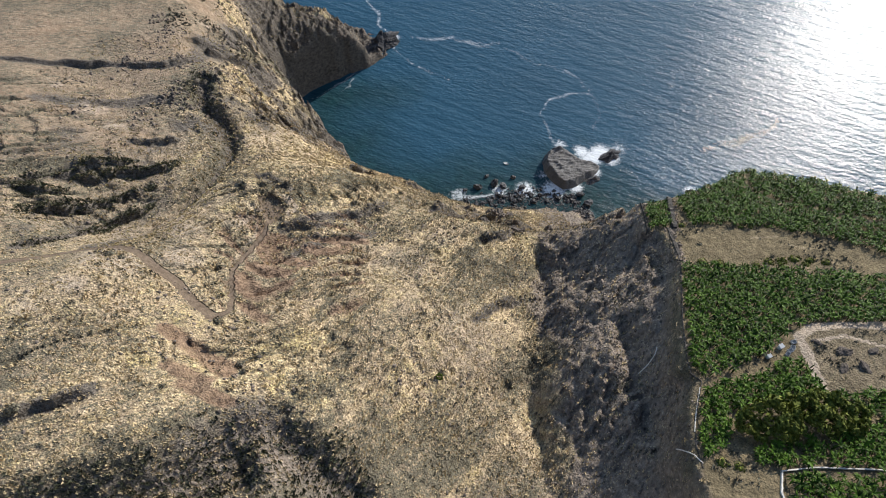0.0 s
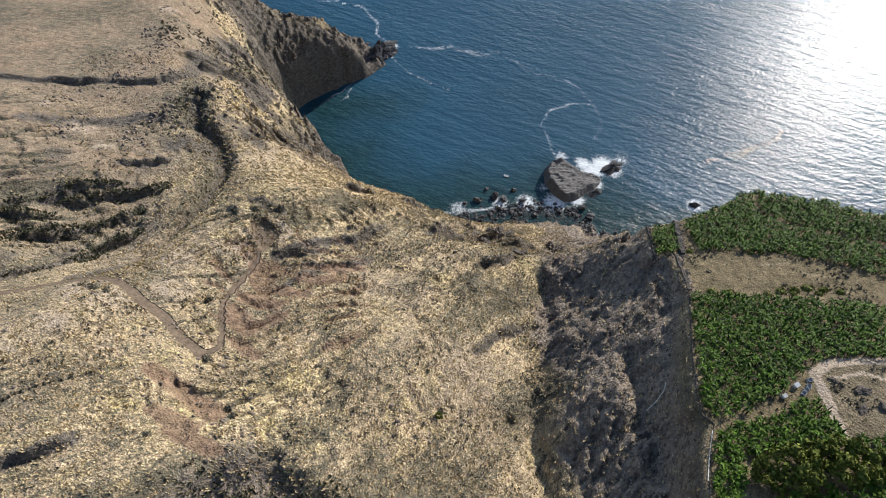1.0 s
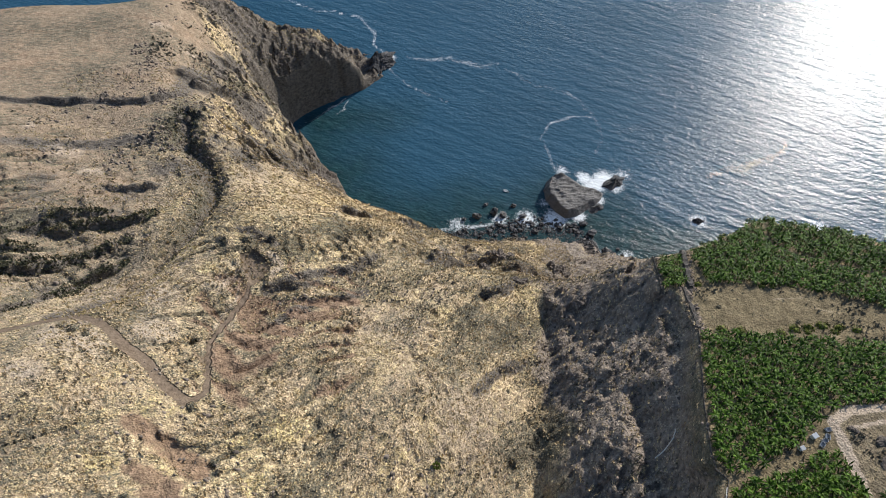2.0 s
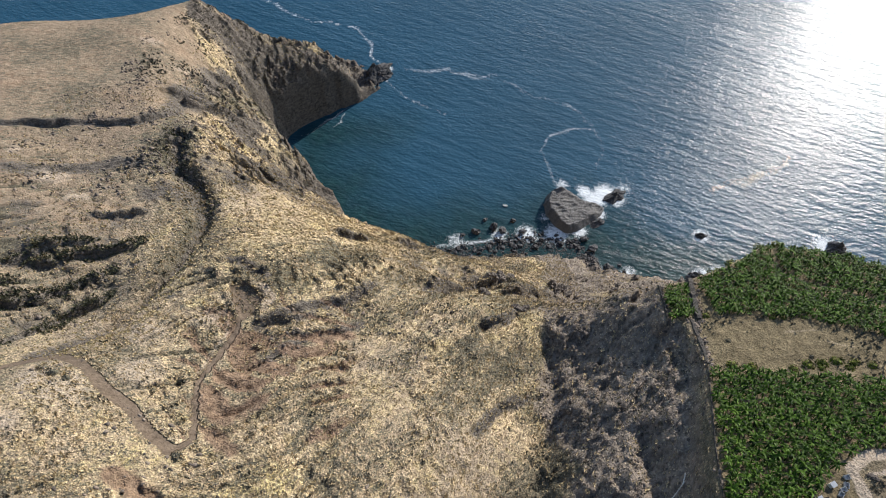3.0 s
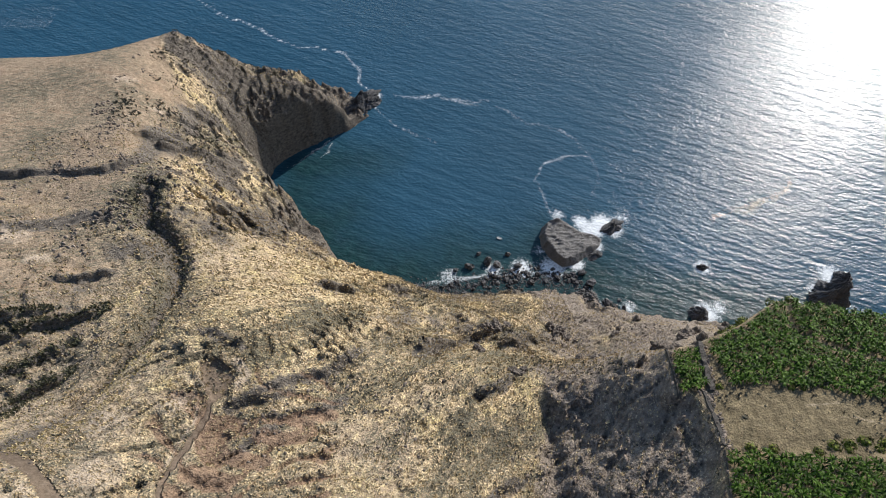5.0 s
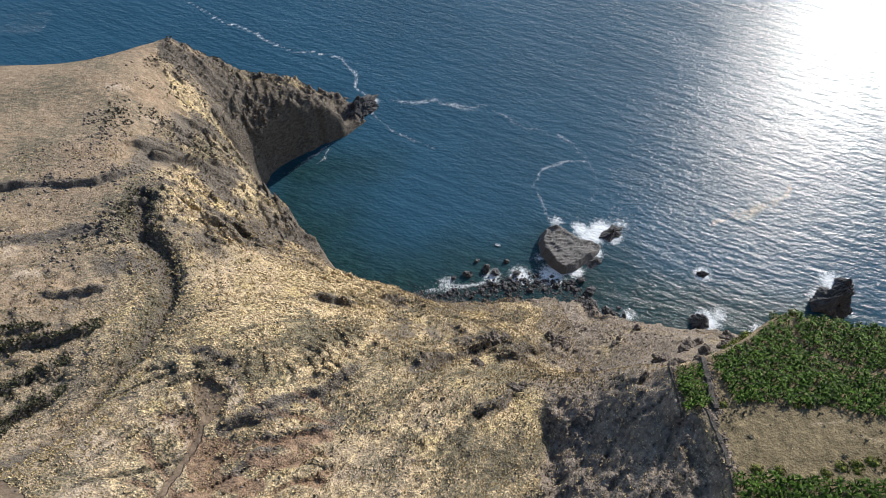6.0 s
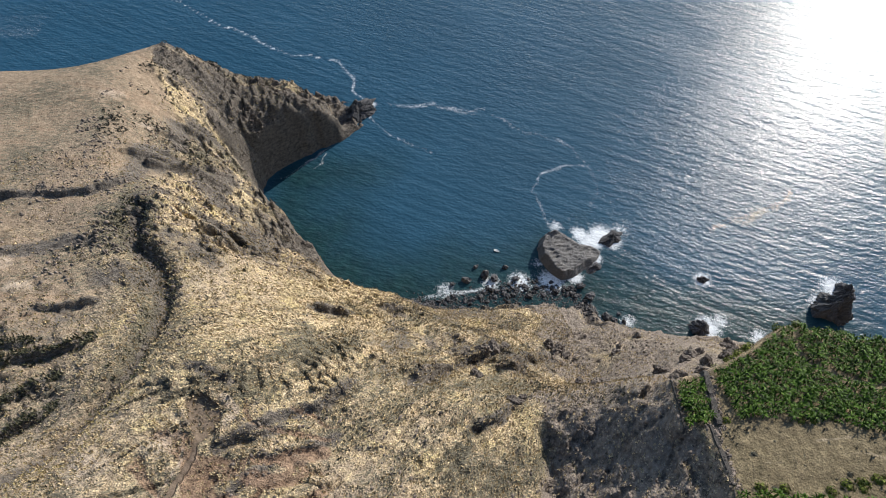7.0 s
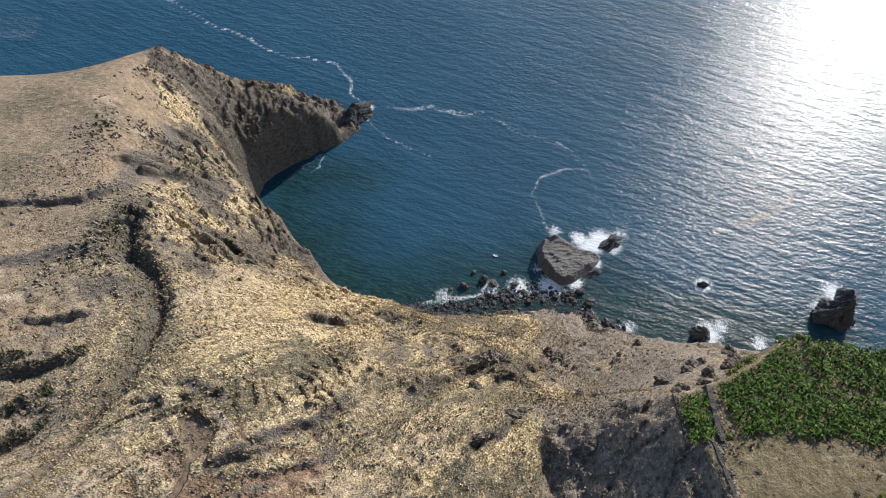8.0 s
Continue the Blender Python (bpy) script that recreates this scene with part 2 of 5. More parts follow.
    # the sea's edge
    d, side, far = along(x + 2.5 * wob + jitter, y + 2.5 * layered(x, y, 16, 4, 41) + jitter, COAST)
    d = -d * side                                                 # positive inland
    beach = smooth(-14, 0, x) * smooth(96, 84, x)
    crag = 0.6 * rock_noise(x, y) + 0.4 * (1 - np.abs(layered(x, y, 5, 3, 46))) ** 2
    tip = smooth(-71, -60, x) * smooth(330, 345, y)
    wall = 2.1 * d * (0.7 + 0.5 * crag) + 1.5 + 2.5 * lump
    face = smooth(195, 222, y) * smooth(-50, -60, x) * np.maximum(smooth(-130, -110, x), smooth(332, 312, y))
    sheer = smooth(-106, -98, x) * smooth(300, 312, y) * smooth(-56, -64, x)
    wall = wall * (1 + 2.0 * face + 4.5 * sheer)
    wall = np.where(wall > 0, wall, 0.35 * d)
    shore = np.where(d > 0, 0.32 * d + 0.5 + 0.4 * lump, 0.12 * d)
    cap = wall * (1 - beach) + np.maximum(shore, wall * smooth(6, 22, d)) * beach
    neck = np.hypot(x + 54, y - 352)
    cap = np.where(tip > 0.9, np.minimum(cap, 7 + 5 * lump - 4.0 * np.exp(-(neck / 7) ** 2)), cap)
    low = np.minimum(z + 1.5 * (crag - 0.5) * smooth(50, 12, d), cap)
    return np.where(d > 60, z, low), d


# ---- materials ----
def material(name):
    m = bpy.data.materials.new(name)
    m.use_nodes = True
    tree = m.node_tree
    return m, tree, tree.nodes["Principled BSDF"]


def node(tree, kind, **values):
    n = tree.nodes.new(kind)
    for key, value in values.items():
        if key in n.inputs:
            n.inputs[key].default_value = value
        else:
            setattr(n, key, value)
    return n


def link(tree, a, b):
    tree.links.new(a, b)


def noise_node(tree, where, scale, detail=6.0, rough=0.6, stretch=None):
    n = node(tree, "ShaderNodeTexNoise", Scale=scale, Detail=detail, Roughness=rough)
    if stretch:
        mp = node(tree, "ShaderNodeMapping")
        mp.inputs["Scale"].default_value = stretch[:3]
        if len(stretch) > 3:
            mp.inputs["Rotation"].default_value = (0, 0, radians(stretch[3]))
        link(tree, where, mp.inputs["Vector"])
        where = mp.outputs[0]
    link(tree, where, n.inputs["Vector"])
    return n.outputs["Fac"]


def ramp(tree, value, *stops):
    r = node(tree, "ShaderNodeValToRGB")
    e = r.color_ramp.elements
    while len(e) < len(stops):
        e.new(0.5)
    for k, (pos, col) in enumerate(stops):
        e[k].position = pos
        e[k].color = (*col, 1) if isinstance(col, tuple) else (col, col, col, 1)
    link(tree, value, r.inputs[0])
    return r.outputs[0]


def blend(tree, fac, a, b, mode="MIX"):
    mx = node(tree, "ShaderNodeMix", data_type="RGBA", blend_type=mode)
    for sock, v in ((mx.inputs[0], fac), (mx.inputs[6], a), (mx.inputs[7], b)):
        if isinstance(v, (int, float)):
            sock.default_value = v
        elif isinstance(v, tuple):
            sock.default_value = (*v, 1)
        else:
            link(tree, v, sock)
    return mx.outputs[2]


def calc(tree, op, a, b=0.0, clamp=False):
    n = node(tree, "ShaderNodeMath", operation=op, use_clamp=clamp)
    for sock, v in ((n.inputs[0], a), (n.inputs[1], b)):
        if isinstance(v, (int, float)):
            sock.default_value = v
        else:
            link(tree, v, sock)
    return n.outputs[0]


def attr(tree, name):
    a = node(tree, "ShaderNodeAttribute", attribute_name=name)
    return a.outputs["Fac"]


def bump(tree, bsdf, height, strength, distance):
    b = node(tree, "ShaderNodeBump", Strength=strength, Distance=distance)
    link(tree, height, b.inputs["Height"])
    link(tree, b.outputs[0], bsdf.inputs["Normal"])


def plain(name, colour, rough=0.85, vary=0.25, scale=3.0, relief=0.05):
    """A matt natural surface with two scales of variation and a fine relief."""
    m, tree, bsdf = material(name)
    where = node(tree, "ShaderNodeNewGeometry").outputs["Position"]
    one, two = noise_node(tree, where, scale), noise_node(tree, where, scale * 6)
    info = node(tree, "ShaderNodeObjectInfo").outputs["Random"]
    f = calc(tree, "ADD", calc(tree, "MULTIPLY", one, 0.6), calc(tree, "MULTIPLY", two, 0.4))
    f = calc(tree, "ADD", calc(tree, "MULTIPLY", f, 0.85), calc(tree, "MULTIPLY", info, 0.15))
    lo, hi = tuple(c * (1 - vary) for c in colour), tuple(min(1, c * (1 + vary)) for c in colour)
    link(tree, ramp(tree, f, (0.3, lo), (0.7, hi)), bsdf.inputs["Base Color"])
    bsdf.inputs["Roughness"].default_value = rough
    bsdf.inputs["Specular IOR Level"].default_value = 0.25
    bump(tree, bsdf, two, 0.6, relief)
    return m


def cells(tree, where, scale, warp=0.0):
    """Irregular tufts or pebbles: how near the middle of its cell a place is (1 to 0), and a random value for each cell."""
    if warp:
        n = node(tree, "ShaderNodeTexNoise", Scale=scale * 1.3, Detail=2.0)
        link(tree, where, n.inputs["Vector"])
        add = node(tree, "ShaderNodeVectorMath", operation="MULTIPLY_ADD")
        link(tree, n.outputs["Color"], add.inputs[0])
        add.inputs[1].default_value = (warp, warp, warp)
        link(tree, where, add.inputs[2])
        where = add.outputs[0]
    v = node(tree, "ShaderNodeTexVoronoi", Scale=scale, Randomness=1.0)
    link(tree, where, v.inputs["Vector"])
    tone = node(tree, "ShaderNodeSeparateColor")
    link(tree, v.outputs["Color"], tone.inputs[0])
    return ramp(tree, v.outputs["Distance"], (0.12, 1.0), (0.62, 0.0)), tone.outputs[0]


def laid(tree, where, size, turn, detail=2.0, rough=0.5):
    """Noise drawn out along a heading: size (along, across) in metres, turn in degrees from +x."""
    mp = node(tree, "ShaderNodeMapping", vector_type="TEXTURE")
    mp.inputs["Scale"].default_value = (size[0], size[1], size[1])
    mp.inputs["Rotation"].default_value = (0, 0, radians(turn))
    link(tree, where, mp.inputs["Vector"])
    n = node(tree, "ShaderNodeTexNoise", Scale=1.0, Detail=detail, Roughness=rough)
    link(tree, mp.outputs[0], n.inputs["Vector"])
    return n.outputs["Fac"]


def ground_material():
    m, tree, bsdf = material("dry_ground")
    where = node(tree, "ShaderNodeNewGeometry").outputs["Position"]
    big, mid = noise_node(tree, where, 0.055, 4), noise_node(tree, where, 0.35, 6, 0.65)
    fine = noise_node(tree, where, 0.62, 5, 0.62)
    tiny = noise_node(tree, where, 2.0, 4, 0.6)
    grit = blend(tree, attr(tree, "east"), laid(tree, where, (3.4, 1.0), 31, 4.0, 0.65), laid(tree, where, (2.2, 0.9), 54, 4.0, 0.65))
    patch = noise_node(tree, where, 0.12, 5, 0.65)
    tuft, tone = cells(tree, where, 1.5, 0.55)
    pebble, shade = cells(tree, where, 2.1, 0.2)
    grassy = calc(tree, "ADD", calc(tree, "MULTIPLY", mid, 0.5), calc(tree, "MULTIPLY", fine, 0.5))
    mix = calc(tree, "ADD", calc(tree, "MULTIPLY", fine, 0.5), calc(tree, "MULTIPLY", grit, 0.5))
    earth = ramp(tree, mix, (0.36, (0.178, 0.136, 0.094)), (0.62, (0.49, 0.385, 0.27)))
    earth = blend(tree, calc(tree, "MULTIPLY", pebble, 0.35), earth, ramp(tree, shade, (0.1, (0.12, 0.095, 0.075)), (0.9, (0.46, 0.37, 0.28))))
    straw = ramp(tree, tone, (0.0, (0.285, 0.215, 0.12)), (0.3, (0.50, 0.388, 0.222)), (1.0, (0.72, 0.57, 0.35)))
    ochre = ramp(tree, tone, (0.0, (0.29, 0.20, 0.13)), (1.0, (0.64, 0.465, 0.315)))
    yellow = ramp(tree, tone, (0.0, (0.28, 0.225, 0.085)), (1.0, (0.66, 0.53, 0.22)))
    straw = blend(tree, ramp(tree, big, (0.42, 0.0), (0.64, 0.5)), straw, ochre)
    straw = blend(tree, ramp(tree, patch, (0.48, 0.0), (0.63, 0.6)), straw, yellow)
    under = ramp(tree, mix, (0.38, (0.17, 0.13, 0.085)), (0.62, (0.45, 0.34, 0.215)))
    thick = calc(tree, "ADD", calc(tree, "MULTIPLY", tuft, 0.3), calc(tree, "ADD", calc(tree, "MULTIPLY", grit, 1.3), calc(tree, "MULTIPLY", tiny, 0.6)))
    straw = blend(tree, ramp(tree, thick, (0.90, 0.0), (1.06, 1.0)), under, straw)
    mesa = ramp(tree, calc(tree, "ADD", calc(tree, "MULTIPLY", mid, 0.5), calc(tree, "MULTIPLY", fine, 0.5)), (0.38, (0.13, 0.096, 0.066)), (0.62, (0.31, 0.234, 0.164)))
    rust = noise_node(tree, where, 0.05, 6, 0.7, (0.5, 2.4, 1.0))
    mesa = blend(tree, ramp(tree, rust, (0.5, 0.0), (0.66, 0.55)), mesa, ramp(tree, mid, (0.35, (0.19, 0.12, 0.077)), (0.65, (0.35, 0.242, 0.163))))
    mesa = blend(tree, calc(tree, "MULTIPLY", pebble, ramp(tree, patch, (0.42, 0.1), (0.6, 0.6))), mesa, ramp(tree, shade, (0.1, (0.10, 0.08, 0.058)), (0.6, (0.30, 0.24, 0.17)), (1.0, (0.46, 0.37, 0.26))))
    red = ramp(tree, fine, (0.36, (0.135, 0.088, 0.06)), (0.64, (0.285, 0.19, 0.128)))
    pale = ramp(tree, tiny, (0.3, (0.33, 0.26, 0.19)), (0.7, (0.50, 0.41, 0.32)))
    stone = ramp(tree, mix, (0.36, (0.045, 0.040, 0.036)), (0.62, (0.175, 0.15, 0.124)))
    stone = blend(tree, calc(tree, "MULTIPLY", pebble, 0.5), stone, ramp(tree, shade, (0.1, (0.05, 0.043, 0.037)), (0.9, (0.27, 0.22, 0.17))))
    dark = ramp(tree, mix, (0.36, (0.085, 0.071, 0.06)), (0.62, (0.30, 0.245, 0.196)))
    tufty = ramp(tree, calc(tree, "ADD", calc(tree, "MULTIPLY", tone, 0.55), calc(tree, "MULTIPLY", patch, 0.9)), (0.80, 0.0), (0.98, 1.0))
    dark = blend(tree, calc(tree, "MULTIPLY", tufty, ramp(tree, tuft, (0.3, 0.0), (0.7, 1.0))), dark, (0.43, 0.355, 0.25))
    # dark specks: low shrubs and stones, their small shadows put into the colour
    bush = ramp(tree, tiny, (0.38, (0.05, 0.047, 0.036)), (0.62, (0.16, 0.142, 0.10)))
    col = blend(tree, ramp(tree, calc(tree, "ADD", grassy, calc(tree, "MULTIPLY", attr(tree, "grass"), 0.5)), (0.62, 0.0), (0.86, 1.0)), earth, straw)
    col = blend(tree, attr(tree, "mesa"), col, mesa)
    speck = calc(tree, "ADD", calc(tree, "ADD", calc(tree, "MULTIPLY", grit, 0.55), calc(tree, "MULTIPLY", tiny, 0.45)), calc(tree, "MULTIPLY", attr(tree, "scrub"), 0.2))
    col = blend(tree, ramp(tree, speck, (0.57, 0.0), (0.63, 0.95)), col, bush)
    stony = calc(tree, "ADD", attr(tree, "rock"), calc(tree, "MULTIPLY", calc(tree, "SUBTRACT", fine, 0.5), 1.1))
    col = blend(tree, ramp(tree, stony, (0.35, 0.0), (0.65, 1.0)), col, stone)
    soil = calc(tree, "ADD", attr(tree, "soil"), calc(tree, "MULTIPLY", calc(tree, "SUBTRACT", mid, 0.5), 1.0))
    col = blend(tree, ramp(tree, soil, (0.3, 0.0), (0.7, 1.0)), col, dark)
    plot = ramp(tree, calc(tree, "ADD", calc(tree, "MULTIPLY", mid, 0.6), calc(tree, "MULTIPLY", tiny, 0.4)), (0.36, (0.062, 0.05, 0.028)), (0.52, (0.15, 0.118, 0.068)), (0.66, (0.27, 0.21, 0.12)))
    col = blend(tree, attr(tree, "fallow"), col, plot)
    redder = calc(tree, "ADD", attr(tree, "red"), calc(tree, "MULTIPLY", calc(tree, "SUBTRACT", fine, 0.5), 0.8))
    col = blend(tree, ramp(tree, redder, (0.4, 0.0), (0.7, 0.9)), col, red)
    chalk = calc(tree, "ADD", attr(tree, "pale"), calc(tree, "MULTIPLY", calc(tree, "SUBTRACT", mid, 0.5), 1.2))
    col = blend(tree, ramp(tree, chalk, (0.45, 0.0), (0.95, 0.75)), col, pale)
    worn = calc(tree, "ADD", attr(tree, "track"), calc(tree, "MULTIPLY", calc(tree, "SUBTRACT", fine, 0.5), 1.1))
    worn = ramp(tree, worn, (0.35, 0.0), (0.6, 0.95))
    col = blend(tree, worn, col, ramp(tree, mix, (0.36, (0.085, 0.062, 0.045)), (0.62, (0.16, 0.12, 0.088))))
    link(tree, col, bsdf.inputs["Base Color"])
    bsdf.inputs["Roughness"].default_value = 0.95
    bsdf.inputs["Specular IOR Level"].default_value = 0.1
    relief = calc(tree, "ADD", calc(tree, "ADD", calc(tree, "MULTIPLY", fine, 0.7), calc(tree, "MULTIPLY", tiny, 0.3)), calc(tree, "MULTIPLY", grit, 0.75))
    relief = calc(tree, "ADD", relief, calc(tree, "ADD", calc(tree, "MULTIPLY", tuft, 0.12), calc(tree, "MULTIPLY", pebble, 0.05)))
    relief = calc(tree, "MULTIPLY", relief, calc(tree, "SUBTRACT", 1.0, calc(tree, "MULTIPLY", attr(tree, "mesa"), 0.5)))
    relief = calc(tree, "MULTIPLY", relief, calc(tree, "SUBTRACT", 1.0, calc(tree, "MULTIPLY", worn, 0.8)))
    bump(tree, bsdf, relief, 1.0, 1.35)
    return m


def sea_material():
    m, tree, bsdf = material("sea_water")
    where = node(tree, "ShaderNodeNewGeometry").outputs["Position"]
    swell = laid(tree, where, (26, 5.5), -29, 2.0)
    cross_sea = laid(tree, where, (11, 3.6), -8, 2.0)
    chop = laid(tree, where, (3.4, 1.7), -18, 4.0, 0.6)
    gusts = laid(tree, where, (70, 30), -25, 3.0)
    broad = noise_node(tree, where, 0.012, 3)
    deep = ramp(tree, broad, (0.3, (0.012, 0.055, 0.092)), (0.7, (0.016, 0.068, 0.113)))
    shoal = ramp(tree, noise_node(tree, where, 0.16, 6, 0.7), (0.35, (0.004, 0.021, 0.024)), (0.65, (0.011, 0.045, 0.047)))
    col = blend(tree, attr(tree, "shoal"), deep, shoal)
    lace = noise_node(tree, where, 0.55, 8, 0.72)
    lines = noise_node(tree, where, 2.2, 5, 0.7)
    froth = calc(tree, "ADD", calc(tree, "MULTIPLY", lace, 0.6), calc(tree, "MULTIPLY", lines, 0.4))
    froth = calc(tree, "ADD", calc(tree, "MULTIPLY", calc(tree, "SUBTRACT", froth, 0.5), 2.4), attr(tree, "foam"))
    white = ramp(tree, froth, (0.45, 0.0), (0.8, 1.0))
    col = blend(tree, white, col, blend(tree, attr(tree, "scum"), (0.72, 0.74, 0.74), (0.46, 0.40, 0.30)))
    h = calc(tree, "ADD", calc(tree, "MULTIPLY", swell, 0.62), calc(tree, "MULTIPLY", cross_sea, 0.36))
    h = calc(tree, "ADD", h, calc(tree, "MULTIPLY", chop, calc(tree, "ADD", 0.22, calc(tree, "MULTIPLY", gusts, 0.45))))
    waves = node(tree, "ShaderNodeBump", Strength=1.0, Distance=1.0)
    link(tree, h, waves.inputs["Height"])
    body = node(tree, "ShaderNodeBsdfDiffuse")
    fresnel = node(tree, "ShaderNodeFresnel", IOR=1.33)
    lobes = [node(tree, "ShaderNodeBsdfGlossy", distribution="BECKMANN", Roughness=r) for r in (0.23, 0.44, 0.68)]
    near_two, gloss = node(tree, "ShaderNodeMixShader"), node(tree, "ShaderNodeMixShader")
    near_two.inputs[0].default_value, gloss.inputs[0].default_value = 0.10, 0.36
    link(tree, lobes[0].outputs[0], near_two.inputs[1])
    link(tree, lobes[1].outputs[0], near_two.inputs[2])
    link(tree, near_two.outputs[0], gloss.inputs[1])
    link(tree, lobes[2].outputs[0], gloss.inputs[2])
    mixed = node(tree, "ShaderNodeMixShader")
    link(tree, col, body.inputs["Color"])
    for n in (body, fresnel, *lobes):
        link(tree, waves.outputs[0], n.inputs["Normal"])
    link(tree, calc(tree, "MULTIPLY", fresnel.outputs[0], calc(tree, "SUBTRACT", 1.0, white)), mixed.inputs[0])
    link(tree, body.outputs[0], mixed.inputs[1])
    link(tree, gloss.outputs[0], mixed.inputs[2])
    link(tree, mixed.outputs[0], tree.nodes["Material Output"].inputs["Surface"])
    tree.nodes.remove(bsdf)
    return m


GROUND, SEA = ground_material(), sea_material()
LAVA = plain("black_lava", (0.075, 0.072, 0.072), 0.85, 0.55, 0.45, 0.8)
ISLET_LAVA = plain("grey_lava", (0.13, 0.122, 0.115), 0.85, 0.5, 0.8, 0.7)
WET_LAVA = plain("wet_lava", (0.035, 0.032, 0.031), 0.45, 0.4, 0.6, 0.25)


# ---- the land and the sea ----
def sheet(name, xs, ys, height, mat, keep):
    gx, gy = np.meshgrid(xs, ys)
    z, extra = height(gx, gy)
    nx, ny = len(xs), len(ys)
    co = np.stack([gx, gy, z], -1).reshape(-1, 3)
    idx = np.arange(nx * ny).reshape(ny, nx)
    quads = np.stack([idx[:-1, :-1], idx[:-1, 1:], idx[1:, 1:], idx[1:, :-1]], -1).reshape(-1, 4)
    ok = keep(gx, gy, z).reshape(-1)
    quads = quads[ok[quads].any(1)]
    used, quads = np.unique(quads, return_inverse=True)
    quads = quads.reshape(-1, 4)
    me = bpy.data.meshes.new(name)
    me.vertices.add(len(used))
    me.vertices.foreach_set("co", co[used].ravel())
    me.loops.add(quads.size)
    me.loops.foreach_set("vertex_index", quads.ravel().astype(np.int32))
    me.polygons.add(len(quads))
    me.polygons.foreach_set("loop_start", np.arange(0, quads.size, 4, dtype=np.int32))
    me.update()
    me.validate()
    for key, values in extra.items():
        a = me.attributes.new(key, "FLOAT", "POINT")
        a.data.foreach_set("value", np.clip(np.broadcast_to(values, gx.shape), 0, 1.5).reshape(-1)[used].astype(np.float32))
    me.shade_smooth()
    me.materials.append(mat)
    return new(name, me)


def stops(*spans):
    """Grid lines: (start, end, step) one after another."""
    out = []
    for a, b, s in spans:
        out.append(np.arange(a, b, s))
    return np.concatenate(out)


RED_SCARS = [([(-66, 57), (-57, 51), (-49, 47)], 2.6), ([(-55, 76), (-49, 71), (-43, 75)], 3.4), ([(-53, 82), (-45, 80)], 2.8), ([(-45, 86), (-38, 85)], 2.6), ([(-40, 92), (-32, 91)], 2.4),
             ([(-33, 96), (-25, 98)], 2.4), ([(-62, 47), (-52, 42)], 2.4), ([(-57, 42), (-46, 38)], 2.0), ([(-51, 67), (-46, 63)], 2.4)]
PALE = [((-82, 74), 11), ((-71, 82), 9), ((-76, 92), 8), ((-92, 78), 9), ((-62, 99), 7), ((-55, 106), 6), ((-90, 66), 6), ((-94, 58), 5), ((-132, 160), 7), ((-122, 150), 6), ((-119, 246), 5), ((-136, 262), 6), ((-150, 170), 5)]


YARD = [(88, 58), (92, 60), (112, 61), (150, 55), (150, 30), (99, 42), (90, 42), (87, 40)]
FARM_TRACKS = [([(160, 57), (112, 60.5), (102, 61), (94, 60.5), (88.5, 57.5), (88, 52), (87, 46), (86.5, 39)], 1.3), ([(92, 56), (100, 57.5), (108, 54), (112, 49), (108, 45)], 0.5)]


# ---- outlines of the banana fields ----
FIELD_NORTH = [(77, 116), (90, 122), (105, 131), (111, 132), (130, 124), (150, 110), (140, 80), (118, 94), (111, 97), (102, 100), (92, 101.5), (78, 103)]
FIELD_SMALL = [(66.5, 113), (74, 115), (72, 102), (65, 101)]
FIELD_MIDDLE = [(69, 84), (85, 83), (97, 81), (121, 78), (150, 70), (150, 58), (112, 61.5), (101, 62.5), (92, 62), (86, 59), (79, 53), (67, 47), (60.5, 46), (59, 49.5), (62.5, 63)]
FIELD_HUT = [(60.5, 43.5), (71, 46), (83, 51), (86, 49), (85, 40), (75, 39), (64, 36.5), (59.5, 29), (53, 26.5), (55, 34)]
FIELD_NEAR = [(63.5, 27.5), (72, 30), (81, 30), (90, 33), (96, 35), (110, 30), (105, 22), (86, 24), (70, 24.7), (63.5, 25)]
FIELD_EAST = [(88, 41), (99, 41.5), (115, 36), (115, 33), (96, 35), (91, 36)]
FIELD_LOW = [(68.5, 22.2), (86, 22.2), (105, 20), (105, 5), (66, 5), (66, 16)]
FIELD_SEAM = [(107, 131), (104, 123), (104.5, 118.5), (113, 112.5), (126, 106), (150, 96)]          # a bare strip between two plots
FIELDS = (FIELD_NEAR, FIELD_HUT, FIELD_EAST, FIELD_LOW, FIELD_MIDDLE, FIELD_SMALL, FIELD_NORTH)


def land_cover(x, y):
    """Heights and ground cover of the sheet; far out under the sea it is left flat."""
    d, side, far = along(x, y, COAST)
    dry = -d * side > -12
    z, cover = cover_of(x[dry], y[dry])
    whole = np.full(x.shape, -6.0)
    whole[dry] = z
    out = {}
    for key, values in cover.items():
        out[key] = np.zeros(x.shape)
        out[key][dry] = values
    return whole, out


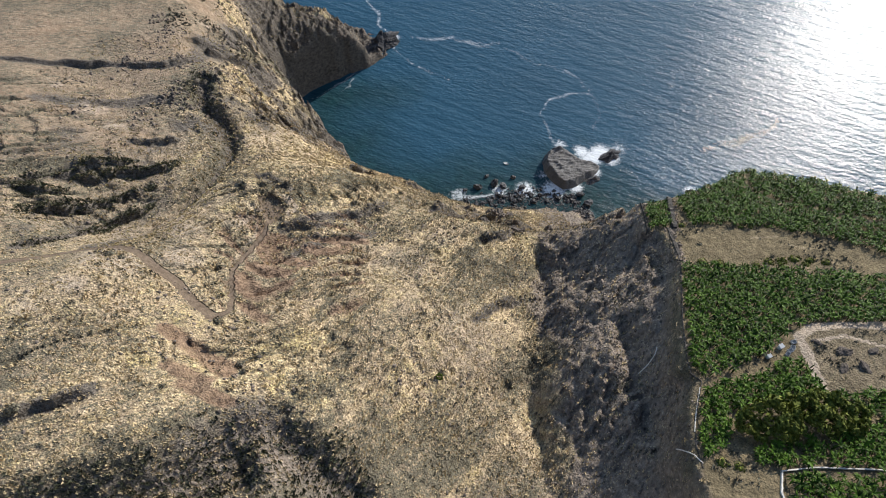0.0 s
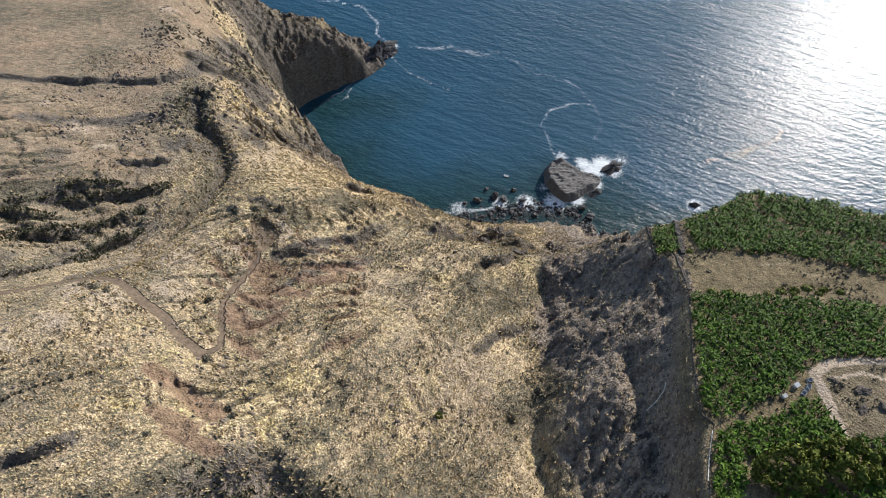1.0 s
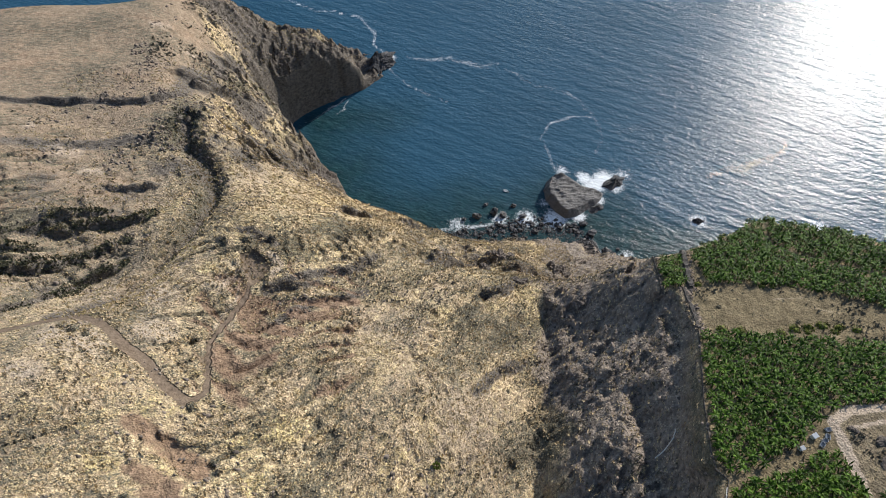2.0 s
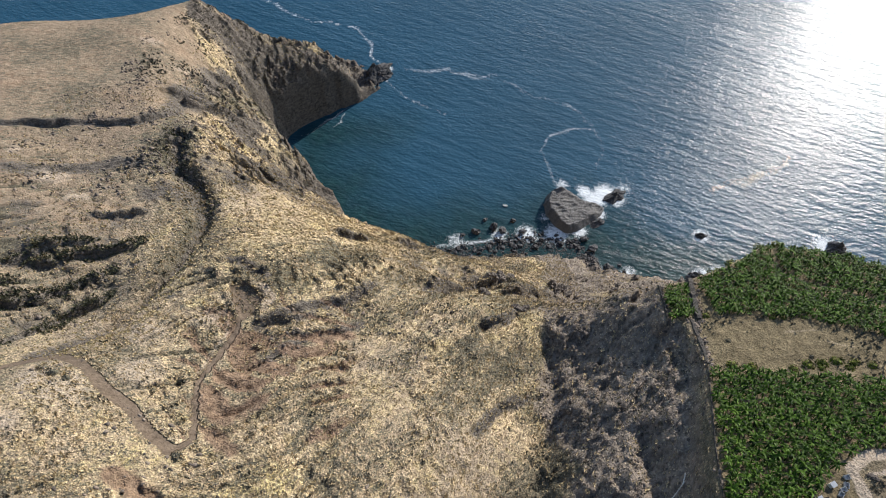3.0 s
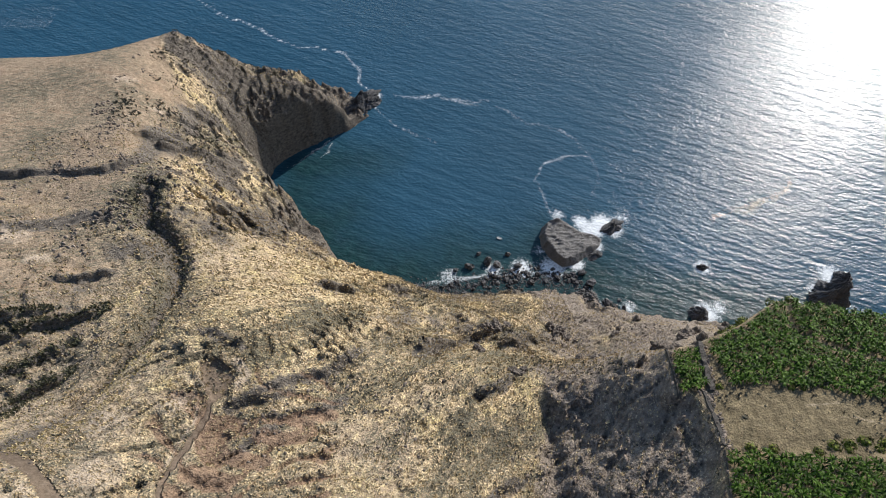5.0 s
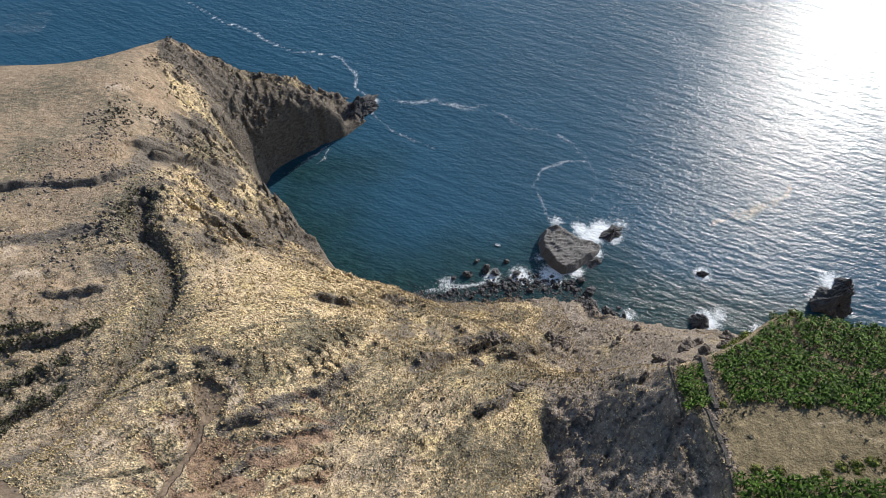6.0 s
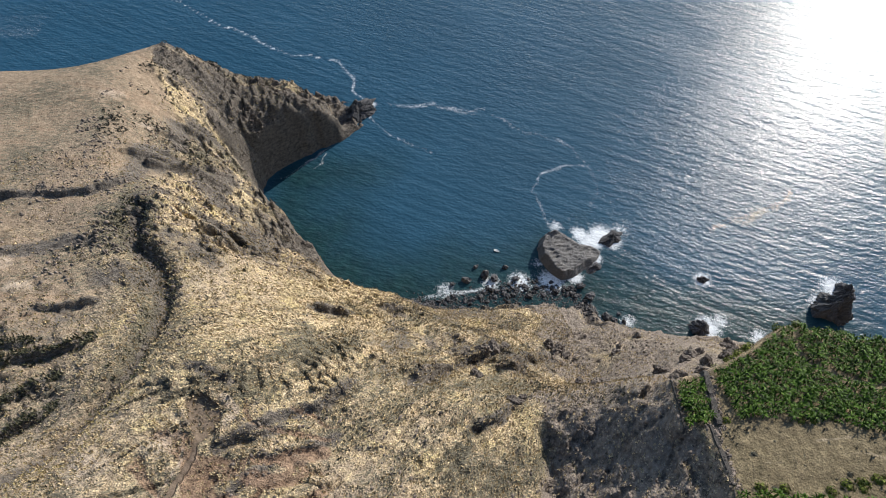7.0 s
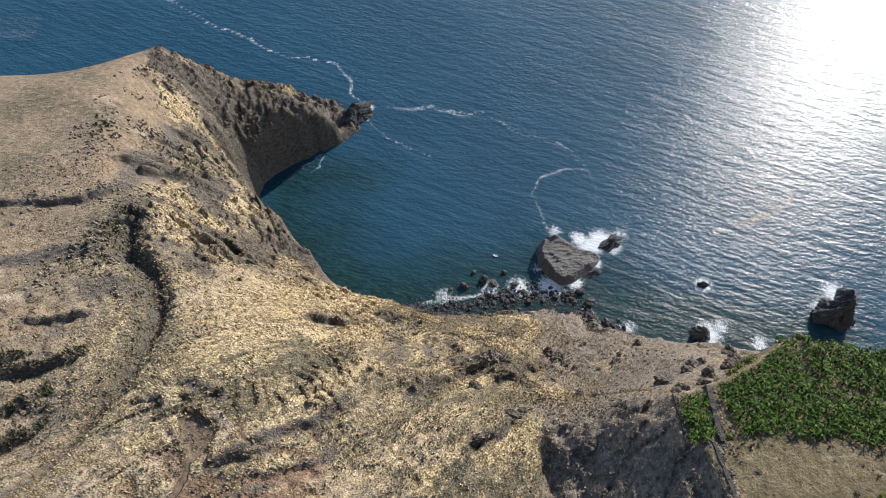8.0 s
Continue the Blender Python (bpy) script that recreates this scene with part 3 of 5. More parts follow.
def cover_of(x, y):
    z, d = land(x, y)
    w = layered(x, y, 26, 4, 51)
    w2 = layered(x, y, 8, 4, 52)
    west = on_mesa(x, y)
    mesa = smooth(-96, -112, x + 10 * w) * smooth(112, 140, y - 0.1 * x + 14 * w) * smooth(182, 170, y)
    mesa = np.maximum(mesa, smooth(-1, 3, west + 2.5 * w) * smooth(160, 180, y + 8 * w))
    grass = 0.55 + 0.5 * w + 0.25 * smooth(60, 130, y) * smooth(-60, -30, x)
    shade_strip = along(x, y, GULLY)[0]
    # upper gully darkened along its bed: its scrub, and shade put into the colour
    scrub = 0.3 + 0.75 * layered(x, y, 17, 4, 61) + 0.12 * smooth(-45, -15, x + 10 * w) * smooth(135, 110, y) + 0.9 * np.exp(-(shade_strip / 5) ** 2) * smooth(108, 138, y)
    ribs = layered(0.78 * x - 0.62 * y, 0.16 * (0.62 * x + 0.78 * y), 4.0, 3, 5)
    scrub = scrub + 0.45 * ribs * smooth(-50, -20, x + 8 * w) * smooth(40, 30, x)
    # clefts darkened along their beds as well, in the same scrub tone
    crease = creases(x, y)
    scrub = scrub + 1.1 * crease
    rock = np.zeros(x.shape)
    sway_x, sway_y = 2.6 * layered(x, y, 18, 3, 21), 2.6 * layered(x, y, 9, 4, 33)
    for line, drop, width in LEDGES:
        dd, side, far = along_near(x + 0.6 * sway_x, y + 0.6 * sway_y, line)
        rock = np.maximum(rock, np.exp(-(dd / (width * 1.3 + 0.2 * drop)) ** 2) * (0.8 + 0.4 * w2))
    # in the deeper clefts bare rock, its dark tone also standing for shade
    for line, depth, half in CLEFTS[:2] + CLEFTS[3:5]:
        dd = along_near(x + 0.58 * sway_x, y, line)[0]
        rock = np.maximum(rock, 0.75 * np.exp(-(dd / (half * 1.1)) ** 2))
    crags = smooth(3, -3, west + 4 * w) * smooth(-70, -86, x) * smooth(186, 205, y + 8 * w)
    head = smooth(300, 325, y + 10 * w) * smooth(3, -3, west + 4 * w)
    w3 = layered(x, y, 12, 4, 58)
    bay_side = smooth(2, -3, west + 4 * w) * smooth(182, 200, y + 6 * w) * smooth(-40, -60, x)
    bay_side = np.maximum(bay_side, 0.7 * smooth(-114, -104, x + 6 * w) * smooth(-66, -80, x + 6 * w) * smooth(138, 160, y + 6 * w))
    mesa = mesa * (1 - bay_side)
    grass = np.where(bay_side > 0.3, 0.5 + 0.9 * w3, grass)
    rock = np.maximum(rock, np.maximum(np.maximum(crags, bay_side) * (0.72 + 0.55 * w2 - 0.8 * w3), head * (0.42 + 0.5 * w2 - 0.8 * w3)))
    rock = np.maximum(rock, smooth(16, 2, d + 5 * w2) * (0.55 + 0.3 * smooth(-14, 10, x)))
    rock = np.maximum(rock, smooth(200, 207, y + 4 * w2) * smooth(-20, 0, x) * 0.8)
    rock = np.maximum(rock, 1.3 * smooth(24, 12, d) * smooth(296, 304, y) * smooth(-114, -106, x) * smooth(-30, -45, x))
    left = smooth(-78, -95, x + 6 * w) * smooth(80, 95, y) * smooth(160, 146, y)
    foot = smooth(-30, -10, x) * smooth(118, 132, y - 0.15 * x) + 0.35 * smooth(40, 60, x) * smooth(125, 140, y)
    foot = np.maximum(foot, smooth(-90, -74, x) * smooth(-28, -42, x) * smooth(172, 188, y + 6 * w))
    rock = np.maximum(rock, np.maximum(left * (0.3 + 0.5 * w2), foot * (0.4 + 0.6 * w2)))
    t = inner(x, y, TERRACE)
    soil = 0.85 * smooth(28, 36, x + 7 * w2 + 4 * w) * smooth(0, -3, t) * smooth(126, 112, y - 0.2 * x + 6 * w) * (x > 20)
    soil = np.maximum(soil, smooth(48, 64, x + 8 * w2) * smooth(120, 135, y) * (0.72 + 0.5 * w2))
    # the near hollow's shade, put into the colour as darker soil and denser scrub
    near_shade = np.exp(-(along(x, y, [(-100, 4), (-75, 14), (-58, 20), (-42, 29), (-24, 22)])[0] / 9) ** 2)
    scrub = scrub + 0.9 * near_shade
    soil = np.maximum(soil, 0.75 * near_shade * (0.8 + 0.5 * w2))
    red, pale, track = np.zeros(x.shape), np.zeros(x.shape), np.zeros(x.shape)
    for line, half in RED_SCARS:
        red = np.maximum(red, np.exp(-(along_near(x + 1.0 * w2, y + 1.4 * w, line, 20)[0] / half) ** 2) * (1.0 + 0.6 * w2))
    steps = terracettes(x, y, hill(x, y))
    red = np.maximum(red, 1.1 * steps * np.clip(0.75 + 1.1 * layered(x, y, 15, 2, 57), 0, 1.1))
    for line, half in TRACKS:
        dd = along_near(x + 1.3 * w2, y + 0.8 * w, curve(line, 2), 12)[0]
        track = np.maximum(track, smooth(half * 1.25, half * 0.6, dd) * min(1.0, 0.9 * half))
        pale = np.maximum(pale, 0.5 * np.exp(-((dd - half * 1.4) / 0.7) ** 2) * smooth(-0.2, 0.5, w2 + w))
    for (px, py), r in PALE:
        pale = np.maximum(pale, 0.9 * np.exp(-(np.hypot(x - px + 4 * w2, 1.3 * (y - py) + 5 * w) / r) ** 2))
    for line, half in TRACKS:
        pale = pale * smooth(half * 0.75, half * 1.2, along_near(x + 1.3 * w2, y + 0.8 * w, curve(line, 2), 12)[0])
    pit = inner(x + 0.5 * w2, y, PIT)
    track = np.maximum(track, smooth(-0.5, 0.4, pit))
    pale = np.maximum(pale, 1.2 * np.exp(-((pit + 2.0) / 1.6) ** 2) * smooth(-54, -50, x + 1.5 * w2) * smooth(101, 106, y))
    pale = np.maximum(pale, 0.9 * smooth(0.6, 0.2, along(x, y, [(-57.5, 106), (-57.5, 101), (-56, 96), (-58, 90), (-59, 83)])[0]))
    flat = smooth(-1, 1, t)
    yard = flat * smooth(-1.5, 1.0, inner(x, y, YARD) + w2)
    rock, soil, scrub = rock * (1 - flat), soil * (1 - flat), scrub * (1 - 0.6 * flat)
    mesa = np.maximum(mesa, 0.1 * flat)
    for line, half in FARM_TRACKS:
        dd = along_near(x + 0.4 * w2, y, line, 12)[0]
        pale = np.maximum(pale, 1.5 * smooth(half, half * 0.7, dd))
        soil = soil * smooth(half * 0.8, half * 1.3, dd)
        red = red * smooth(half * 0.6, half, dd)
    grass = grass * (1 - 0.2 * flat)
    mesa, scrub = np.maximum(mesa, flat * (1 - yard) * 0.9), np.maximum(scrub, flat * (0.35 + 0.9 * w2))
    soil = np.maximum(soil, flat * 0.6)
    for line in ([(76, 90), (90, 92.5), (100, 92), (112, 88), (125, 84)], [(80, 96), (92, 97), (104, 95)], [(74, 87), (84, 88), (96, 86.5)]):
        pale = np.maximum(pale, (0.45 + 0.4 * w2) * np.exp(-(along_near(x + 1.5 * w2, y + 3.0 * w, line, 12)[0] / 0.7) ** 2))
    for line in ([(63.8, 99), (66, 115.5)], [(69, 84), (71, 93), (72.6, 101), (75.6, 117)], [(53, 22), (58, 30), (61, 33)], [(64, 20), (60, 28), (66, 34)]):
        bank = np.exp(-(along_near(x + 1.2 * w2, y, line, 14)[0] / 3.0) ** 2)
        soil, pale = np.maximum(soil, 1.2 * bank), pale * (1 - bank)
    for ring in FIELDS:
        planted = smooth(-0.5, 0.5, inner(x, y, ring))
        soil, red = np.maximum(soil, 1.3 * planted), red * (1 - planted)
    fallow = smooth(-1.5, 1, t) * (0.92 - 0.25 * yard)
    for line, half in FARM_TRACKS:
        fallow = fallow * smooth(half * 0.6, half, along_near(x + 0.4 * w2, y, line, 12)[0])
    east = smooth(-48, -16, x + 6 * w)
    return z, dict(fallow=fallow, east=east, mesa=mesa, grass=np.maximum(grass, 0), scrub=np.maximum(scrub, 0), rock=rock, soil=soil, red=red, pale=pale, track=track)


ground = sheet("ground", stops((-900, -300, 30), (-300, -160, 2.5), (-160, 130, 0.7), (130, 300, 2.5), (300, 901, 30)),
               stops((-600, -60, 30), (-60, 5, 3), (5, 200, 0.65), (200, 380, 0.9)), land_cover, GROUND, lambda x, y, z: z > -3)
tagged(ground, "dry ochre volcanic hillside with straw-coloured scrub above the sea", "ground", kind="structure")

FOAM_LINES = [  # drifting lines of foam: line, half width, strength
    ([(-230, 525), (-180, 483), (-160, 468), (-142, 456), (-100, 429), (-80, 426), (-61, 418), (-54, 404), (-47, 385), (-38, 372)], 2.2, 0.55),
    ([(-320, 520), (-300, 470), (-310, 440)], 4.0, 0.36),
    ([(-26, 371), (-17, 370), (1, 371), (21, 368), (32, 361), (42, 364)], 2.6, 0.42),
    ([(46, 358), (54, 356), (58, 352)], 2.0, 0.46),
    ([(58, 350), (66, 342), (80, 336), (97, 323), (103, 313)], 3.2, 0.34),
    ([(-38, 366), (-36, 357), (-26, 343), (-14, 334), (2, 328)], 2.0, 0.46),
    ([(72, 260), (71, 277), (66, 290), (76, 306), (93, 311), (104, 308)], 2.0, 0.44),
    ([(103, 313), (106, 300), (106, 289), (103, 276)], 4.5, 0.34),
    ([(172, 257), (198, 264), (214, 271), (229, 284)], 4.5, 0.52),
    ([(-92, 306), (-80, 316), (-68, 322), (-60, 330)], 1.6, 0.42),
    ([(-62, 324), (-66, 316), (-71, 312)], 1.0, 0.5),
]
FOAM_SPOTS = [  # breaking water: place, radius, strength
    ((104, 254), 9, 1.1), ((97, 250), 8, 1.1), ((110, 250), 7, 1.0), ((92, 255), 6, 1.0), ((90, 258), 5, 0.8), ((116, 258), 8, 0.6), ((78, 262), 6, 0.7), ((98, 238), 5, 0.9), ((70, 224), 10, 0.9), ((52, 224), 8, 0.9), ((36, 224), 7, 0.75), ((84, 226), 6, 0.9),
    ((156, 222), 6, 0.95), ((150, 192), 9, 1.0), ((158, 196), 7, 0.7), ((228, 214), 10, 0.9), ((216, 205), 7, 0.85), ((-36, 371), 4, 0.95), ((-66, 377), 3.5, 0.9),
    ((10, 220), 8, 0.65), ((108, 197), 6, 0.7), ((64, 236), 5, 0.6), ((176, 186), 6, 0.8),
]


def sea_surface(x, y):
    d, side, far = along(x, y, COAST)
    d = d * side
    w = layered(x, y, 30, 4, 71)
    shoal = smooth(60, 5, d + 18 * w) * smooth(-110, -80, x) * smooth(280, 200, x) * smooth(340, 300, y)
    shoal = np.maximum(shoal, 0.6 * np.exp(-(np.hypot(x + 75, y - 290) / 30) ** 2))
    foam = np.zeros(x.shape)
    for line, half, strength in FOAM_LINES:
        dd = along(x + 5 * layered(x, y, 16, 3, 72), y + 5 * layered(x, y, 14, 3, 73), line)[0]
        foam = np.maximum(foam, strength * (1.1 + 0.5 * layered(x, y, 11, 3, 74)) * np.exp(-(dd / half) ** 2))
    for (px, py), r, strength in FOAM_SPOTS:
        foam = np.maximum(foam, strength * np.exp(-(np.hypot(x - px, y - py) / r) ** 2))
    foam = np.maximum(foam, 0.6 * np.exp(-((d - 1) / 2.2) ** 2) * smooth(-30, -5, x) * smooth(250, 120, x) * (0.7 + 0.7 * w))
    scum = np.exp(-(along(x, y, [(150, 254), (172, 257), (198, 264), (214, 271), (232, 286)])[0] / 9) ** 2)
    return np.zeros(x.shape), dict(shoal=shoal, foam=foam, scum=scum)


sea = sheet("sea", stops((-4500, -300, 300), (-300, -150, 4), (-150, 250, 1.2), (250, 400, 5), (400, 4501, 300)),
            stops((90, 170, 10), (170, 400, 1.2), (400, 560, 3), (560, 900, 20), (900, 4501, 300)), sea_surface, SEA, lambda x, y, z: y > 80)
tagged(sea, "deep blue ocean with ripples, foam lines and sun glitter", "sea", kind="structure")


# ---- builders ----
def mesh_from(name, verts, faces, mat=None, smooth_shade=False):
    me = bpy.data.meshes.new(name)
    me.from_pydata([tuple(v) for v in verts], [], [tuple(f) for f in faces])
    me.update()
    if mat:
        me.materials.append(mat)
    if smooth_shade:
        me.shade_smooth()
    return me


def part(name, data, parent, label="", mat=None):
    """Links a mesh, or a bmesh, as one part under a thing or under a part."""
    if isinstance(data, bmesh.types.BMesh):
        me = bpy.data.meshes.new(name)
        data.to_mesh(me)
        data.free()
        data = me
    if mat and not data.materials:
        data.materials.append(mat)
    ob = new(name, data)
    ob.parent = parent
    return tagged(ob, label)


def soup(name, pieces, mat):
    """One mesh out of many (verts, faces) arrays with triangles or quads."""
    verts, faces, base = [], [], 0
    for v, f in pieces:
        verts.append(v)
        faces.append(f + base)
        base += len(v)
    verts, faces = np.concatenate(verts), np.concatenate(faces)
    k = faces.shape[1]
    me = bpy.data.meshes.new(name)
    me.vertices.add(len(verts))
    me.vertices.foreach_set("co", verts.ravel().astype(np.float32))
    me.loops.add(faces.size)
    me.loops.foreach_set("vertex_index", faces.ravel().astype(np.int32))
    me.polygons.add(len(faces))
    me.polygons.foreach_set("loop_start", np.arange(0, faces.size, k, dtype=np.int32))
    me.update()
    me.materials.append(mat)
    return me


def stuff_copies(name, shapes, where, sizes, turns, mat, seed):
    """Many copies of a few small shapes, joined into one mesh. where: n x 3; sizes: n x 3."""
    rng = np.random.default_rng(seed)
    pick = rng.integers(0, len(shapes), len(where))
    c, s = np.cos(turns), np.sin(turns)
    pieces = []
    for k, (v, f) in enumerate(shapes):
        m = pick == k
        n = int(m.sum())
        if not n:
            continue
        p = v[None] * sizes[m][:, None, :]
        q = np.stack([p[..., 0] * c[m][:, None] - p[..., 1] * s[m][:, None], p[..., 0] * s[m][:, None] + p[..., 1] * c[m][:, None], p[..., 2]], -1) + where[m][:, None, :]
        ff = f[None] + (np.arange(n) * len(v))[:, None, None]
        pieces.append((q.reshape(-1, 3), ff.reshape(-1, f.shape[1])))
    return soup(name, pieces, mat)


def island_material(name, lo, hi, rough=0.9, gloss=0.2):
    """A natural colour that differs from piece to piece."""
    m, tree, bsdf = material(name)
    geo = node(tree, "ShaderNodeNewGeometry")
    f = calc(tree, "ADD", calc(tree, "MULTIPLY", geo.outputs["Random Per Island"], 0.7), calc(tree, "MULTIPLY", noise_node(tree, geo.outputs["Position"], 2.5), 0.4))
    link(tree, ramp(tree, f, (0.15, lo), (0.9, hi)), bsdf.inputs["Base Color"])
    bsdf.inputs["Roughness"].default_value = rough
    bsdf.inputs["Specular IOR Level"].default_value = gloss
    return m


STRAW = island_material("dry_grass", (0.33, 0.255, 0.145), (0.62, 0.49, 0.29))
YELLOW_GRASS = island_material("yellow_grass", (0.22, 0.17, 0.075), (0.40, 0.315, 0.14))
SCRUB = island_material("grey_scrub", (0.045, 0.042, 0.03), (0.19, 0.17, 0.12))
# scrub of the near hollow, darkened to carry its shade
SHADED_SCRUB = island_material("hollow_scrub", (0.02, 0.024, 0.014), (0.09, 0.09, 0.05))
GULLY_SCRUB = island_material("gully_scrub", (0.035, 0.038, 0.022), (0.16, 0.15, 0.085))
STONES = island_material("loose_stone", (0.05, 0.043, 0.038), (0.24, 0.19, 0.15))
# near-black low end puts the dark gaps between leaves into their colour
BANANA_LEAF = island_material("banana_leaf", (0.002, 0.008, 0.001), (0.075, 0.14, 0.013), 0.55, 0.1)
BANANA_STEM = plain("banana_stem", (0.14, 0.13, 0.05), 0.7, 0.3, 2.0, 0.02)
TREE_LEAF = island_material("tree_leaf", (0.03, 0.045, 0.008), (0.17, 0.19, 0.035), 0.7, 0.1)
BARK = plain("bark", (0.11, 0.085, 0.06), 0.9, 0.3, 3.0, 0.03)
WALL_STONE = plain("wall_stone", (0.062, 0.055, 0.048), 0.95, 0.6, 1.2, 0.4)
LIMEWASH = plain("limewashed_stone", (0.6, 0.56, 0.5), 0.9, 0.3, 1.5, 0.06)
WHITE_PAINT = plain("white_paint", (0.78, 0.78, 0.76), 0.5, 0.08, 1.5, 0.01)
GREY_METAL = plain("grey_sheet", (0.35, 0.36, 0.37), 0.45, 0.2, 1.5, 0.01)


def ground_at(xs, ys):
    xs, ys = np.atleast_1d(np.asarray(xs, float)), np.atleast_1d(np.asarray(ys, float))
    return land(xs, ys)


def height(x, y):
    return float(ground_at([x], [y])[0][0])


def clump_shape(seed, sides=6):
    """A small angular stone."""
    r = np.random.default_rng(seed)
    a = np.arange(sides) * 2 * math.pi / sides + r.uniform(-0.3, 0.3, sides)
    low, mid = r.uniform(0.6, 1.25, sides), r.uniform(0.25, 0.95, sides)
    v = [np.stack([np.cos(a) * low, np.sin(a) * low, np.full(sides, -0.25)], -1), np.stack([np.cos(a + 0.3) * mid, np.sin(a + 0.3) * mid, r.uniform(0.3, 0.95, sides)], -1),
         np.array([[r.uniform(-0.3, 0.3), r.uniform(-0.3, 0.3), r.uniform(0.7, 1.1)]])]
    f = []
    for k in range(sides):
        n = (k + 1) % sides
        f += [(k, n, sides + k), (n, sides + n, sides + k), (sides + k, sides + n, 2 * sides)]
    return np.concatenate(v), np.array(f)


def tuft_shape(seed, blades=11):
    """A scruffy tuft or dry bush: bent blades that lean outwards from its middle."""
    r = np.random.default_rng(seed)
    v, f = [], []
    for k in range(blades):
        a = k * 2.4 + r.uniform(-0.4, 0.4)
        out, across = np.array([math.cos(a), math.sin(a), 0.0]), np.array([-math.sin(a), math.cos(a), 0.0])
        base, w = out * r.uniform(0.0, 0.6), r.uniform(0.2, 0.42)
        v += [base - w * across - (0, 0, 0.2), base + w * across - (0, 0, 0.2), base + out * r.uniform(0.25, 0.75) + (0, 0, r.uniform(0.45, 1.15))]
        f.append((3 * k, 3 * k + 1, 3 * k + 2))
    return np.array(v), np.array(f)


# ---- sea rocks ----
def rock_mesh(name, size, seed, mat, fine=3, flat=0.0, jag=0.35, foot=0.0):
    """An angular block of lava, size in metres (x, y, z), sunk a little at its foot."""
    bm = bmesh.new()
    bmesh.ops.create_icosphere(bm, subdivisions=fine, radius=0.5)
    shift = Vector((seed * 7.3, seed * 3.1, seed * 1.7))
    for v in bm.verts:
        n = v.co.normalized()
        r = 1 + jag * noise.noise(n * 1.3 + shift) + jag * 0.55 * noise.noise(n * 3.1 + shift)
        r += jag * 0.35 * (0.5 - abs(noise.noise(n * 6.5 + shift))) + jag * 0.22 * noise.noise(n * 13 + shift)
        r += jag * 0.25 * (0.4 - abs(noise.noise(Vector((n.x * 10 + 3 * n.y, n.y * 3, n.z * 4)) + shift)))
        v.co = n * 0.5 * r
        if flat and v.co.z > flat * 0.5:
            v.co.z = flat * 0.5 + (v.co.z - flat * 0.5) * 0.25
        wide = 1 + foot * max(-0.8, min(0.6, -v.co.z * 1.6))
        v.co = Vector((v.co.x * size[0] * wide, v.co.y * size[1] * wide, v.co.z * size[2]))
    me = bpy.data.meshes.new(name)
    bm.to_mesh(me)
    bm.free()
    me.materials.append(mat)
    return me


ISLET = [(67, 253), (65, 246), (65.5, 237), (70, 229), (76, 225), (83, 226), (91, 231), (98, 237), (101, 243), (96, 247), (88, 250), (82, 256), (75, 258)]


def islet_rock(x, y):
    """Steep on the landward side, falling away to the surf in beds of folded lava."""
    edge = inner(x + 1.6 * layered(x, y, 7, 4, 141), y + 1.6 * layered(x, y, 6, 4, 142), ISLET)
    folds = 1 - np.abs(layered(0.35 * (x + 0.5 * y), y - 0.25 * x, 3.2, 4, 143, 0.6))
    top = 6.8 - 0.15 * (x - 66) - 0.06 * (y - 240) + 1.8 * (folds - 0.6) + 0.9 * layered(x, y, 6, 4, 144, 0.6)
    knob = 3.0 * np.exp(-(np.hypot(x - 76, y - 254) / 3.2) ** 2)
    wall = np.where(edge > 0, edge * (1.5 + 1.2 * smooth(88, 72, x)) + 0.2, 0.9 * edge)
    return np.minimum(wall, np.maximum(top + knob, 0.5)), {}


islet = sheet("lava_islet", np.arange(60, 106, 0.45), np.arange(220, 263, 0.45), islet_rock, ISLET_LAVA, lambda x, y, z: z > -1.2)
tagged(islet, "broad black lava islet with surf breaking over its seaward end", "sea rock")
for x, y, sz, turn, seed, text in ((146, 192, (9, 9, 9), 20, 9, "round dark lava rock with white surf round its foot"), (156, 222, (5, 4, 3), 0, 12, "small dark rock awash in white foam"),
                                   (221, 199, (14, 16, 24), 40, 15, "tall dark lava stack rising out of surf"), (233, 211, (8, 8, 11), 10, 18, "jagged dark rock beside the tall lava stack"),
                                   (-46, 363, (27, 12, 15), 38, 24, "low dark rock at the tip of the headland"),
                                   (110, 252, (11, 6, 5), 30, 21, "low dark rock in breaking surf off the islet"), (96, 232, (8, 4, 3.5), 35, 27, "low wet rock at the islet's edge")):
    r = new("sea_rock", rock_mesh("sea_rock", sz, seed, LAVA, 5, 0, 0.6, 0.7))
    r.matrix_world = pose(x, y, sz[2] * 0.12, 0, 0, turn)
    tagged(r, text, "sea rock", "rocks in the sea")

rng = np.random.default_rng(5)
blocks = [rock_mesh("boulder", (1.0, 0.8, 0.75), 30 + k, WET_LAVA if k % 2 else LAVA, 2, 0, 0.75) for k in range(6)]
BEACH = [(-12, 214), (14, 216), (33, 219), (59, 221), (78, 218), (88, 209)]
